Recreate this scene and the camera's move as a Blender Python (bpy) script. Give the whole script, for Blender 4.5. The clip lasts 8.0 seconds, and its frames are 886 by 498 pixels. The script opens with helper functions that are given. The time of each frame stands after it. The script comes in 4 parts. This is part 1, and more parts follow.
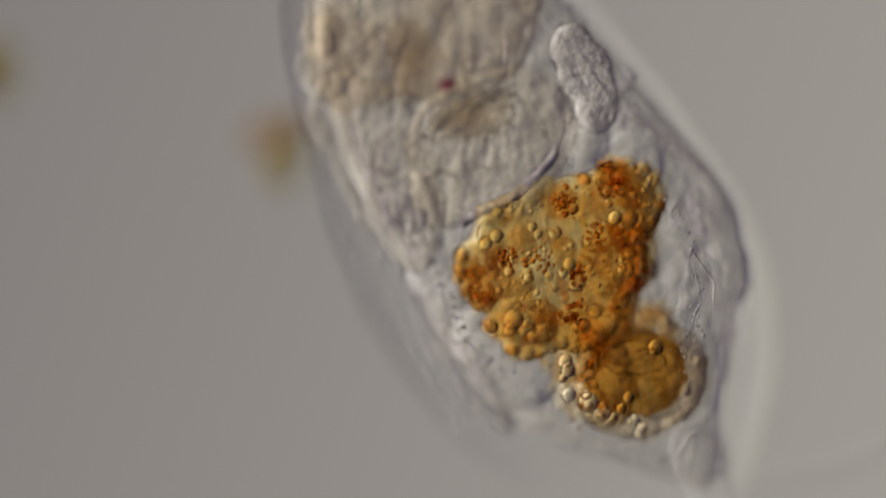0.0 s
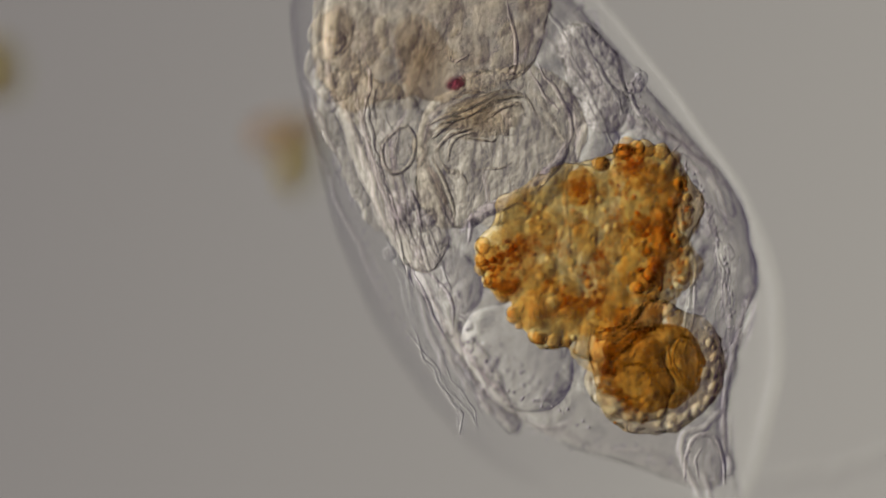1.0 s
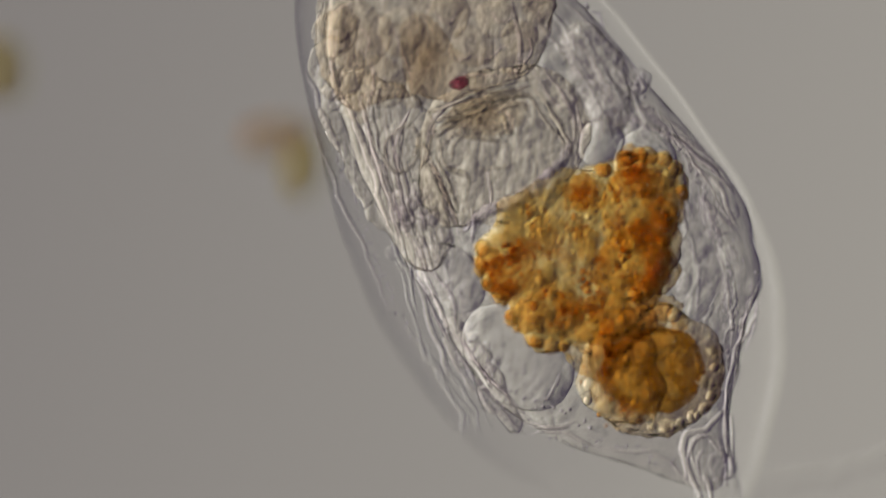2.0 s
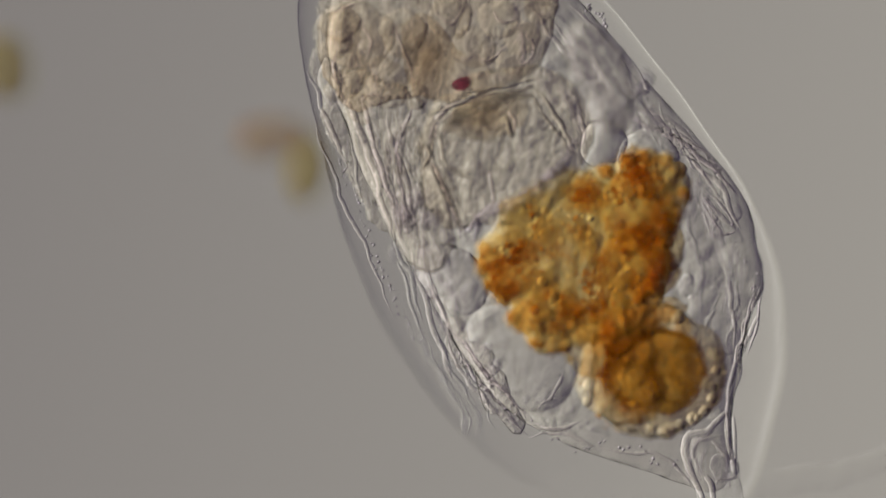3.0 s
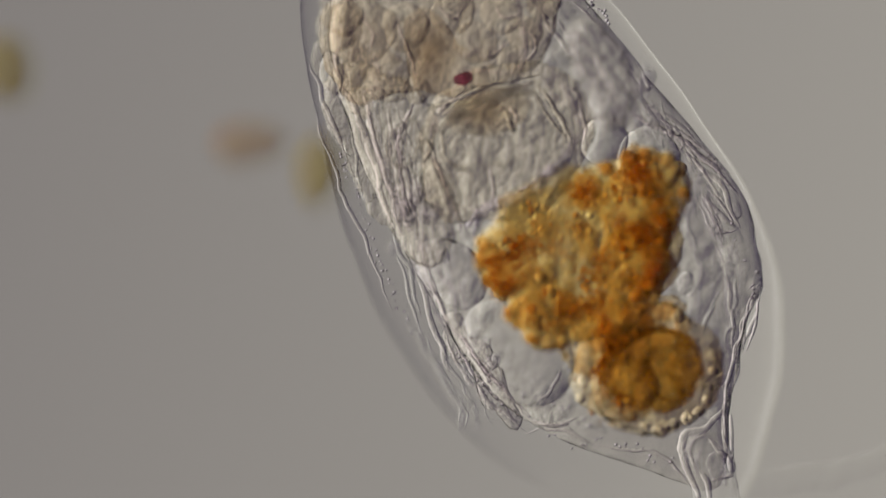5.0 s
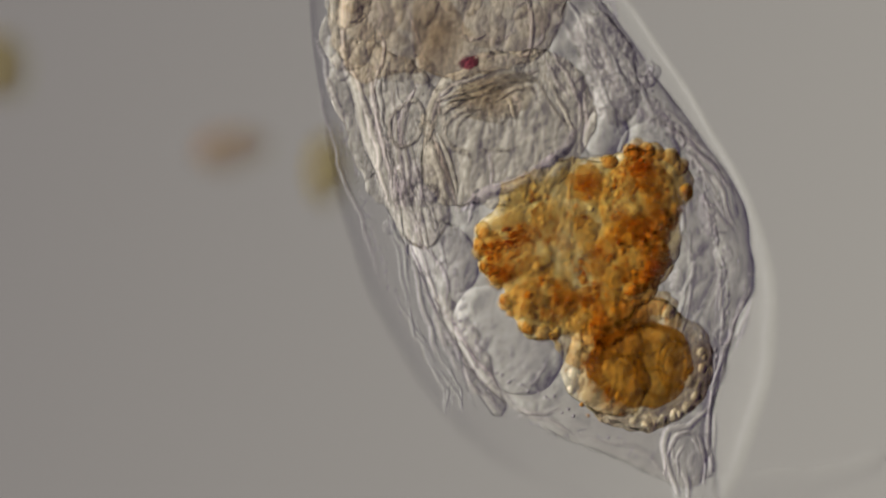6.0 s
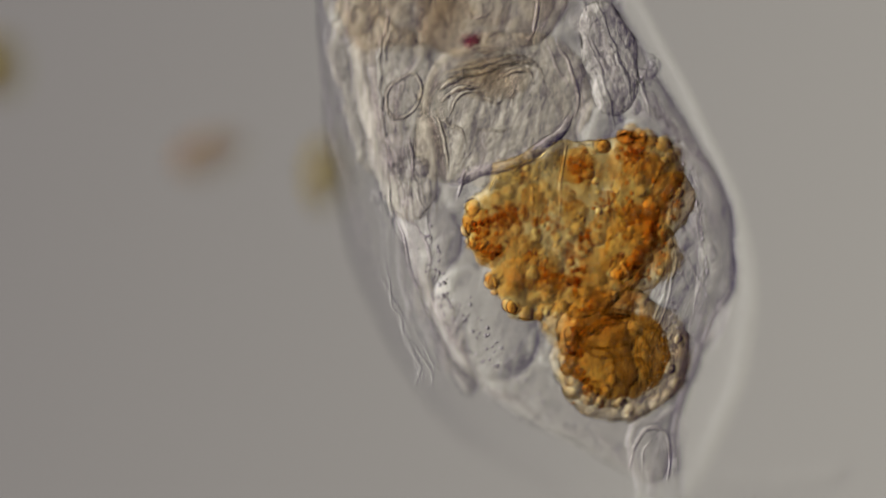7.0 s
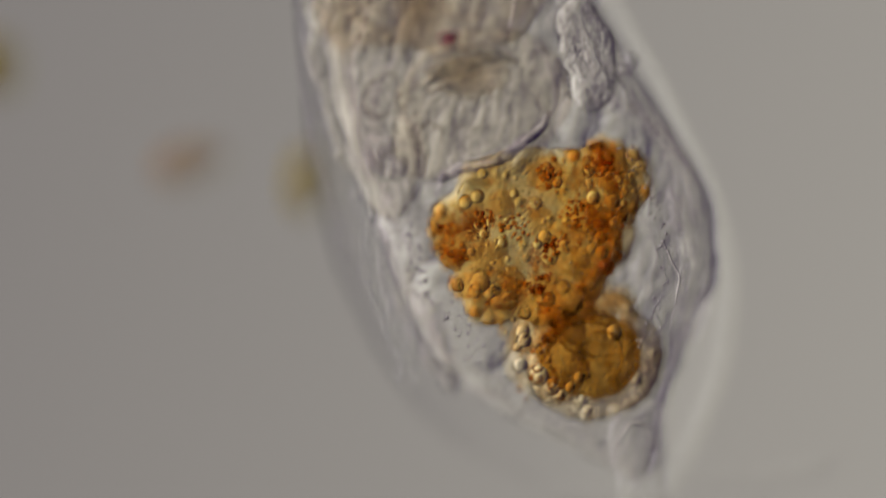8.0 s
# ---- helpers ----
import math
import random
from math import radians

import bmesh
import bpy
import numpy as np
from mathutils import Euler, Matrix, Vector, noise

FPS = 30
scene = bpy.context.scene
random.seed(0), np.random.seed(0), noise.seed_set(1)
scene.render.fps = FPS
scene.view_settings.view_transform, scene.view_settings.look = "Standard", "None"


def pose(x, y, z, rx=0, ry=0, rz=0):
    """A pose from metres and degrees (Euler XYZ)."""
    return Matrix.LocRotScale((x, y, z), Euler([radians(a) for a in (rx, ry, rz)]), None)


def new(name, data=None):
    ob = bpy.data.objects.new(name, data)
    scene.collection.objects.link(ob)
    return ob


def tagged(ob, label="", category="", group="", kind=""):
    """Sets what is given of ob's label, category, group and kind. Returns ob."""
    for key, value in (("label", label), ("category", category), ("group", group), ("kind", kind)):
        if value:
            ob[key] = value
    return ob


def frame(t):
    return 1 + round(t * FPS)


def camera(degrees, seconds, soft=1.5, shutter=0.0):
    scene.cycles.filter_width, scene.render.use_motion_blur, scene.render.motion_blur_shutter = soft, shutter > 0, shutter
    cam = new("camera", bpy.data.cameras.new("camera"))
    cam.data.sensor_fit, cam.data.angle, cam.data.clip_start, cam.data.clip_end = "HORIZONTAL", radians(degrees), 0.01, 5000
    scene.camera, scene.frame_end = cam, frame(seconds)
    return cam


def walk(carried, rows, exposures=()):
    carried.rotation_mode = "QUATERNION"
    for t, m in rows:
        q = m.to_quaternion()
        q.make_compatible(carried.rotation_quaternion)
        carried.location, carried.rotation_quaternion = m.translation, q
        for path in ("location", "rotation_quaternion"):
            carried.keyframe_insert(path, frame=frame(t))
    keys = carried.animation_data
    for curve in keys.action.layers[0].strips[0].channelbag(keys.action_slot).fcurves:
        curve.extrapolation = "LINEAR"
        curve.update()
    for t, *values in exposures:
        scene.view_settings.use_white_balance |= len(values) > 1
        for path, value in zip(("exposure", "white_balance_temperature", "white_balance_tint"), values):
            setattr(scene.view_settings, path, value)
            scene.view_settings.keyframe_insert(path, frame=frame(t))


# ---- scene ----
# A microscope slide, built ten thousand times its size: 0.1 m here is 0.01 mm on the slide.
U = 0.0014                 # one drawing unit of the plan, in metres
DEEP = 0.55                # how far depths along the axis are flattened
FIELD = 3.4                # the objective's narrow view, degrees
MID = 0.245                 # height of the animal's middle plane above the slide
REACH = 784 * U / math.tan(radians(FIELD / 2))   # from the lens to its plane of focus

cam = camera(FIELD, 8.0, soft=1.45)
cam.data.dof.use_dof = True
cam.data.dof.focus_distance = REACH
cam.data.dof.aperture_fstop = cam.data.lens * 0.001 / (2 * 0.21 * REACH)

# The focus is racked by moving the microscope's head up and down its axis.
FOCUS = [(0.0, 120), (0.3, 108), (0.5, 80), (0.7, 62), (1.0, 55), (1.5, 52), (1.7, 45), (2.3, 20), (2.8, 4), (3.0, 0), (4.7, 0),
         (5.4, 6), (5.8, 14), (6.0, 40), (6.5, 60), (7.0, 84), (7.5, 104), (8.0, 120)]
walk(cam, [(t, pose(0, 0, MID + REACH + h * DEEP * U)) for t, h in FOCUS], exposures=[(0.0, 0.0), (8.0, 0.0)])

# clear bodies lie many deep, so light may pass through many surfaces
scene.cycles.max_bounces, scene.cycles.transmission_bounces, scene.cycles.transparent_max_bounces = 32, 32, 32

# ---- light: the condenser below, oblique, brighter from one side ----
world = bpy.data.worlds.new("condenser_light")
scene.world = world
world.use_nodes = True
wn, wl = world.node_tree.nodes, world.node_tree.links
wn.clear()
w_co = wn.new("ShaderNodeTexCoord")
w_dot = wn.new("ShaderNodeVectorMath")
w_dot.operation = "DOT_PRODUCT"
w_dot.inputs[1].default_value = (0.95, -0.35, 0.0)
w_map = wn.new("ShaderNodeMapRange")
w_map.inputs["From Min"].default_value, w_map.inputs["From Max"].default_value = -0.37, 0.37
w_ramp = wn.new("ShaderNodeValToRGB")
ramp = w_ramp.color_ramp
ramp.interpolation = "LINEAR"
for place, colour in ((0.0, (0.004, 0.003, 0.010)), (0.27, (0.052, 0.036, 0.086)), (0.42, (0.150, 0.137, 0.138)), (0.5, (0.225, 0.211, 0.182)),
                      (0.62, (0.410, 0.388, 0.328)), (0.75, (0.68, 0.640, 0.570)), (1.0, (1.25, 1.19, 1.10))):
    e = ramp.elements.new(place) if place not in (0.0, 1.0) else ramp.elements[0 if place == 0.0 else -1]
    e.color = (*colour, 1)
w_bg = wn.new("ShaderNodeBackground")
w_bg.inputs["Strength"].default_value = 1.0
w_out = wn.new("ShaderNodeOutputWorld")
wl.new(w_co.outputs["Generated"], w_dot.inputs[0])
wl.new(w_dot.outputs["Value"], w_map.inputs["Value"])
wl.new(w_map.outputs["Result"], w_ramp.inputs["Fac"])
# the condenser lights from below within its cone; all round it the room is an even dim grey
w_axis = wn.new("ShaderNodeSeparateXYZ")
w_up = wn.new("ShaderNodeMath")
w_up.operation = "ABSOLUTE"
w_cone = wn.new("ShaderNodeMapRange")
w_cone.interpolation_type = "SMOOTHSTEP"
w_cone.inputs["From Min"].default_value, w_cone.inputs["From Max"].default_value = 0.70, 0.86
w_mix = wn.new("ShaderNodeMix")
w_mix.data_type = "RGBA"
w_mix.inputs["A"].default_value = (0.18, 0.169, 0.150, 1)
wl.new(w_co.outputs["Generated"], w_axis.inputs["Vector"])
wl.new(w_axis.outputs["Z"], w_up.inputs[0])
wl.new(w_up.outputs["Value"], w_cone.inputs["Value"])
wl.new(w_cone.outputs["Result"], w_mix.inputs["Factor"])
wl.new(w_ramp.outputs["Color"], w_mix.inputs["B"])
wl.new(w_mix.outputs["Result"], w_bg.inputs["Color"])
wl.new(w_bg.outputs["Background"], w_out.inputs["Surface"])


# ---- materials ----
RELIEF = 3.0


def tissue(name, colour, ior, rough=0.0, bumps=(), tint=None, tint_scale=20.0, cut=(0.4, 0.65), patchy=0.0, fade=None):
    """Clear living matter: bends light by its index, with relief at several sizes (kind, size in units, height in units)."""
    m = bpy.data.materials.new(name)
    m.use_nodes = True
    n, l = m.node_tree.nodes, m.node_tree.links
    b = n["Principled BSDF"]
    b.inputs["Base Color"].default_value = (*colour, 1)
    b.inputs["Roughness"].default_value = rough
    b.inputs["IOR"].default_value = ior
    b.inputs["Transmission Weight"].default_value = 1.0
    co = n.new("ShaderNodeTexCoord")
    last = None
    for kind, size, height in bumps:
        if kind == "cells":
            tex = n.new("ShaderNodeTexVoronoi")
            tex.feature = "SMOOTH_F1"
            tex.inputs["Scale"].default_value = 1 / (size * U)
            out = tex.outputs["Distance"]
        else:
            tex = n.new("ShaderNodeTexNoise")
            tex.inputs["Scale"].default_value = 1 / (size * U)
            tex.inputs["Detail"].default_value = 2.0
            tex.inputs["Distortion"].default_value = 1.2 if kind == "folds" else 0.2
            out = tex.outputs["Fac"]
        if kind == "fibres":
            mp = n.new("ShaderNodeMapping")
            mp.inputs["Rotation"].default_value = (0, 0, radians(24))
            mp.inputs["Scale"].default_value = (1.0, 0.22, 1.0)
            l.new(co.outputs["Object"], mp.inputs["Vector"])
            l.new(mp.outputs["Vector"], tex.inputs["Vector"])
        else:
            l.new(co.outputs["Object"], tex.inputs["Vector"])
        if patchy:
            big = n.new("ShaderNodeTexNoise")
            big.inputs["Scale"].default_value = 1 / (patchy * U)
            soft = n.new("ShaderNodeMapRange")
            soft.inputs["From Min"].default_value, soft.inputs["From Max"].default_value = 0.40, 0.64
            soft.inputs["To Min"].default_value = 0.12
            times = n.new("ShaderNodeMath")
            times.operation = "MULTIPLY"
            l.new(co.outputs["Object"], big.inputs["Vector"])
            l.new(big.outputs["Fac"], soft.inputs["Value"])
            l.new(out, times.inputs[0])
            l.new(soft.outputs["Result"], times.inputs[1])
            out = times.outputs["Value"]
        bump = n.new("ShaderNodeBump")
        bump.inputs["Distance"].default_value = height * RELIEF * U
        l.new(out, bump.inputs["Height"])
        if last:
            l.new(last.outputs["Normal"], bump.inputs["Normal"])
        last = bump
    if last:
        l.new(last.outputs["Normal"], b.inputs["Normal"])
    if tint:
        tex = n.new("ShaderNodeTexNoise")
        tex.inputs["Scale"].default_value = 1 / (tint_scale * U)
        tex.inputs["Detail"].default_value = 6.0
        tex.inputs["Roughness"].default_value = 0.62
        tex.inputs["Distortion"].default_value = 0.6
        r = n.new("ShaderNodeValToRGB")
        r.color_ramp.elements[0].position, r.color_ramp.elements[1].position = cut
        r.color_ramp.elements[0].color, r.color_ramp.elements[1].color = (*colour, 1), (*tint, 1)
        l.new(co.outputs["Object"], tex.inputs["Vector"])
        l.new(tex.outputs["Fac"], r.inputs["Fac"])
        l.new(r.outputs["Color"], b.inputs["Base Color"])
        if fade:
            mp = n.new("ShaderNodeMapping")
            mp.inputs["Scale"].default_value = [1 / (a * U) for a in fade]
            ball = n.new("ShaderNodeTexGradient")
            ball.gradient_type = "SPHERICAL"
            mix = n.new("ShaderNodeMix")
            mix.data_type = "RGBA"
            mix.inputs["A"].default_value = (0.97, 0.96, 0.94, 1)
            l.new(co.outputs["Object"], mp.inputs["Vector"])
            l.new(mp.outputs["Vector"], ball.inputs["Vector"])
            l.new(ball.outputs["Fac"], mix.inputs["Factor"])
            l.new(r.outputs["Color"], mix.inputs["B"])
            l.new(mix.outputs["Result"], b.inputs["Base Color"])
    return m


CLEAR = (0.97, 0.97, 0.97)
M_SLIDE = tissue("slide_glass", (1, 1, 1), 1.1)
M_LORICA = tissue("lorica_cuticle", (0.99, 0.99, 0.99), 1.019, 0, [("noise", 60, 1.6)])
M_WALL = tissue("body_wall_tissue", (0.962, 0.947, 0.93), 1.065, 0, [("fibres", 44, 2.4), ("noise", 22, 1.0)])
M_HEAD = tissue("head_tissue", (0.93, 0.84, 0.73), 1.05, 0, [("cells", 44, 7.0), ("fibres", 26, 7.0), ("folds", 15, 5.0), ("noise", 7, 4.2)],
                tint=(0.97, 0.935, 0.875), tint_scale=80)
M_HEADCELL = tissue("head_cell", (0.955, 0.93, 0.89), 1.04, 0, [("noise", 8, 2.6), ("folds", 22, 4.0)])
M_BRAIN = tissue("brain_tissue", (0.26, 0.13, 0.04), 1.01, 0, [("noise", 30, 4.0)], tint=(0.72, 0.58, 0.38), tint_scale=36, cut=(0.36, 0.62), fade=(76, 100, 56))
M_JAWMUSCLE = tissue("jaw_muscle", (0.30, 0.17, 0.06), 1.01, 0, [("noise", 30, 3.0)], tint=(0.78, 0.66, 0.45), tint_scale=26, cut=(0.36, 0.62), fade=(100, 62, 50))
M_EYE = tissue("eye_pigment", (0.20, 0.003, 0.06), 1.02, 0, [("noise", 10, 1.0)], tint=(0.56, 0.02, 0.20), tint_scale=20, fade=(70, 60, 70))
M_MASTAX = tissue("pharynx_muscle", (0.94, 0.90, 0.83), 1.085, 0, [("fibres", 26, 7.0), ("folds", 30, 7.0), ("noise", 7, 2.6)])
M_JAW = tissue("jaw_cuticle", (0.84, 0.82, 0.79), 1.30, 0, [("noise", 14, 2.0)])
M_FLANK = tissue("flank_tissue", (0.955, 0.925, 0.88), 1.05, 0, [("fibres", 34, 11.0), ("folds", 30, 9.0), ("noise", 9, 2.2)])
M_STRIP = tissue("ovary_tissue", (0.94, 0.92, 0.91), 1.06, 0, [("noise", 9, 3.0), ("noise", 24, 5.0)])
M_GLAND = tissue("gland_tissue", (0.93, 0.91, 0.91), 1.11, 0, [("noise", 8, 3.0), ("noise", 24, 5.0)])
M_CAP = tissue("clear_bulge", (0.98, 0.98, 0.99), 1.15, 0, [("noise", 40, 1.0)])
M_VESICLE = tissue("vesicle_membrane", (0.95, 0.94, 0.96), 1.06, 0, [("noise", 40, 7.0), ("noise", 14, 1.6)])
M_BLADDER = tissue("bladder_membrane", (0.975, 0.975, 0.98), 1.08, 0, [("noise", 60, 4.0), ("noise", 14, 1.0)])
# purple tint stands in for the shaded lower edge of the pharynx
M_RIMSHADE = tissue("pharynx_edge_shade", (0.86, 0.83, 0.90), 1.15, 0, [("noise", 24, 3.0), ("noise", 9, 1.0)])
M_FIBRE = tissue("muscle_fibre", (0.96, 0.94, 0.95), 1.10, 0, [("noise", 14, 1.5)])
M_FOLD = tissue("fold_of_tissue", CLEAR, 1.085, 0, [("noise", 14, 1.5)])
# faint purplish tint puts the folds' dark, shaded lines into the colour
M_SHADEFOLD = tissue("shade_tinted_fold", (0.93, 0.90, 0.93), 1.18, 0, [("noise", 12, 2.0)])
M_FOOT = tissue("foot_cuticle", CLEAR, 1.02, 0, [("fibres", 20, 5.0)])
M_STOMACH = tissue("stomach_wall", (0.965, 0.885, 0.66), 1.075, 0, [("fibres", 40, 3.5), ("cells", 22, 1.0), ("noise", 8, 0.7)],
                   tint=(0.90, 0.72, 0.37), tint_scale=44, cut=(0.44, 0.62))
M_NECK = tissue("gut_neck_tissue", (0.965, 0.89, 0.72), 1.03, 0, [("cells", 18, 4.0), ("noise", 8, 3.0)], tint=(0.90, 0.72, 0.45), tint_scale=26, cut=(0.42, 0.58))
M_FOAM = tissue("gut_lining", (0.95, 0.87, 0.62), 1.09, 0, [("cells", 21, 3.2), ("noise", 9, 1.2)],
                tint=(0.87, 0.65, 0.31), tint_scale=34, cut=(0.44, 0.62))
M_LOBE = tissue("stomach_cell", (0.953, 0.86, 0.62), 1.05, 0, [("cells", 20, 2.0), ("noise", 8, 1.2)],
                tint=(0.885, 0.71, 0.43), tint_scale=30, cut=(0.42, 0.60))
M_CLUMP = tissue("rust_cell", (0.97, 0.87, 0.66), 1.03, 0, [("folds", 14, 1.8), ("noise", 6, 0.8)], tint=(0.84, 0.60, 0.34), tint_scale=16, cut=(0.40, 0.62))
M_KNOB = tissue("knobbly_gut_cell", (0.95, 0.80, 0.50), 1.16, 0, [("noise", 10, 0.8)], tint=(0.86, 0.56, 0.24), tint_scale=30, cut=(0.42, 0.60))
M_PAD = tissue("pale_stomach_cell", (0.97, 0.89, 0.68), 1.03, 0, [("cells", 18, 4.0), ("noise", 8, 2.2)],
               tint=(0.87, 0.60, 0.27), tint_scale=30, cut=(0.44, 0.62), fade=(90, 90, 120))
M_CONTENT = tissue("amber_food", (0.89, 0.62, 0.20), 1.018, 0, [("folds", 30, 3.5), ("noise", 12, 2.2), ("noise", 6, 1.0)],
                   tint=(0.64, 0.35, 0.07), tint_scale=34, cut=(0.40, 0.60))
M_COLLAR = tissue("gut_collar_tissue", (0.955, 0.88, 0.71), 1.05, 0, [("folds", 22, 3.0), ("noise", 8, 1.6)], tint=(0.88, 0.72, 0.50), tint_scale=30, cut=(0.42, 0.60))
M_FILAMENT = tissue("golden_filament", (0.78, 0.64, 0.34), 1.24)
M_GUTWALL = tissue("intestine_wall", (0.935, 0.855, 0.69), 1.10, 0, [("folds", 30, 2.6), ("cells", 26, 1.6), ("noise", 10, 1.6)], tint=(0.86, 0.67, 0.43), tint_scale=60, cut=(0.44, 0.62))
M_GUTFOLD = tissue("gut_fold_wall", (0.95, 0.88, 0.72), 1.07, 0, [("cells", 26, 2.0), ("noise", 10, 1.6)], tint=(0.88, 0.70, 0.45), tint_scale=50, cut=(0.46, 0.62))
M_OIL = tissue("clear_oil", (0.99, 0.97, 0.92), 1.18)
M_GOLD = tissue("golden_oil", (1.0, 0.95, 0.76), 1.20)
M_PEARL = tissue("large_oil_drop", (1.0, 0.985, 0.90), 1.18)
M_RUST = tissue("rust_pigment", (0.79, 0.45, 0.16), 1.20)
M_MUCUS = tissue("slime", (0.985, 0.985, 0.985), 1.005, 0, [("noise", 20, 4.0)])
M_SHEET = tissue("tissue_layer", (0.972, 0.972, 0.972), 1.09, 0, [("fibres", 40, 4.8), ("folds", 44, 4.4), ("noise", 9, 1.9)], patchy=90)
M_DOT = tissue("fine_granule", (0.80, 0.77, 0.82), 1.38)
M_ALGA = tissue("brown_alga", (0.87, 0.74, 0.60), 1.04, 0, [("noise", 20, 4.0)], tint=(0.75, 0.58, 0.44), tint_scale=50)
M_ALGA2 = tissue("olive_alga", (0.86, 0.76, 0.46), 1.04, 0, [("noise", 20, 4.0)], tint=(0.62, 0.51, 0.25), tint_scale=50)


# ---- building ----
CX, CY = 980, 450          # the animal's own origin on the plan


def at(x, y, z=0.0):
    """A place on the plan, from the animal's origin."""
    return Vector(((x - CX) * U, (CY - y) * U, z * DEEP * U))


def part(name, bm, material, parent=None, label="", where=None):
    me = bpy.data.meshes.new(name)
    bm.to_mesh(me)
    bm.free()
    me.polygons.foreach_set("use_smooth", [True] * len(me.polygons))
    me.materials.append(material)
    ob = new(name, me)
    ob.parent = parent
    if where is not None:
        ob.location = where
    return tagged(ob, label) if label else ob


def wobble(p, size, amount, seed=0.0):
    q = Vector(p) / (size * U) + Vector((seed, seed * 1.7, -seed))
    return noise.noise(q) * amount * U


def blob(lobes, detail=5, k=14.0, rough=(), seed=0.0, turn=0.0, flat=2):
    """One smooth body round its own origin that swells over several lobes (x, y, z, rx, ry, rz, in units, y downwards)."""
    bm = bmesh.new()
    bmesh.ops.create_icosphere(bm, subdivisions=detail, radius=1)
    bm.verts.ensure_lookup_table()
    d = np.array([v.co[:] for v in bm.verts])
    far = max(np.hypot(a[0], a[1]) + max(a[3:6]) for a in lobes) * 1.15 + 30
    steps = np.linspace(0, far, 160)
    inside = np.zeros((len(d), len(steps)))
    for i, r in enumerate(steps):
        p = d * r
        total = np.zeros(len(d))
        for x, y, z, rx, ry, rz in lobes:
            q = (p - np.array((x, -y, z))) / np.array((rx, ry, rz))
            dist = (np.hypot(q[:, 0], q[:, 1]) ** flat + np.abs(q[:, 2]) ** flat) ** (1 / flat)
            total += np.exp(np.clip(-(dist - 1) * min(rx, ry, rz) / k, -40, 40))
        inside[:, i] = -k * np.log(np.maximum(total, 1e-30))
    neg = inside < 0
    last = len(steps) - 1 - np.argmax(neg[:, ::-1], axis=1)
    last = np.clip(last, 0, len(steps) - 2)
    a, b = inside[np.arange(len(d)), last], inside[np.arange(len(d)), last + 1]
    f = np.clip(a / (a - b + 1e-9), 0, 1)
    r = steps[last] + f * (steps[1] - steps[0])
    c, s = math.cos(radians(turn)), math.sin(radians(turn))
    for v, rr in zip(bm.verts, r):
        n = v.co.copy()
        p = n * float(rr) * U
        for size, amount in rough:
            p = p + Vector((n.x, n.y, n.z * 0.35)) * wobble(p, size, amount, seed)
        v.co = (p.x * c - p.y * s, p.x * s + p.y * c, p.z * DEEP)
    return bm


def smooth_row(rows, n):
    """n stations along the rows, eased between them."""
    rows = np.array(rows, float)
    out = []
    for u in np.linspace(0, len(rows) - 1, n):
        i = int(min(u, len(rows) - 2))
        f = u - i
        p0, p1, p2, p3 = rows[max(i - 1, 0)], rows[i], rows[i + 1], rows[min(i + 2, len(rows) - 1)]
        out.append(0.5 * (2 * p1 + (p2 - p0) * f + (2 * p0 - 5 * p1 + 4 * p2 - p3) * f * f + (3 * p1 - p0 - 3 * p2 + p3) * f ** 3))
    return out


def shell(rows, n=60, m=64, rough=(), seed=0.0, sink=(0.0, 0.0), inward=False, lean=0.0):
    """A closed sack lofted down the plan: rows of (y, left, right, depth above and below). sink: how far it hangs at its upper and lower end."""
    bm = bmesh.new()
    rings = []
    for y, xl, xr, h in smooth_row(rows, n):
        ring = []
        for j in range(m):
            a = 2 * math.pi * j / m
            ca, sa = math.cos(a), math.sin(a)
            p = at((xl + xr) / 2 + (xr - xl) / 2 * ca, y, h * sa * abs(sa) ** lean + float(np.interp(y, (250, 560), sink)))
            for size, amount in rough:
                p += Vector((ca, 0, sa)) * wobble(p, size, amount, seed)
            ring.append(bm.verts.new(p))
        rings.append(ring)
    for r0, r1 in zip(rings, rings[1:]):
        for j in range(m):
            bm.faces.new((r0[j], r0[(j + 1) % m], r1[(j + 1) % m], r1[j]))
    for ring, flip in ((rings[0], False), (rings[-1], True)):
        mid = bm.verts.new(sum((v.co for v in ring), Vector()) / m)
        for j in range(m):
            f = (mid, ring[(j + 1) % m], ring[j])
            bm.faces.new(f[::-1] if flip else f)
    bmesh.ops.recalc_face_normals(bm, faces=bm.faces)
    if inward:
        bmesh.ops.reverse_faces(bm, faces=bm.faces)
    return bm


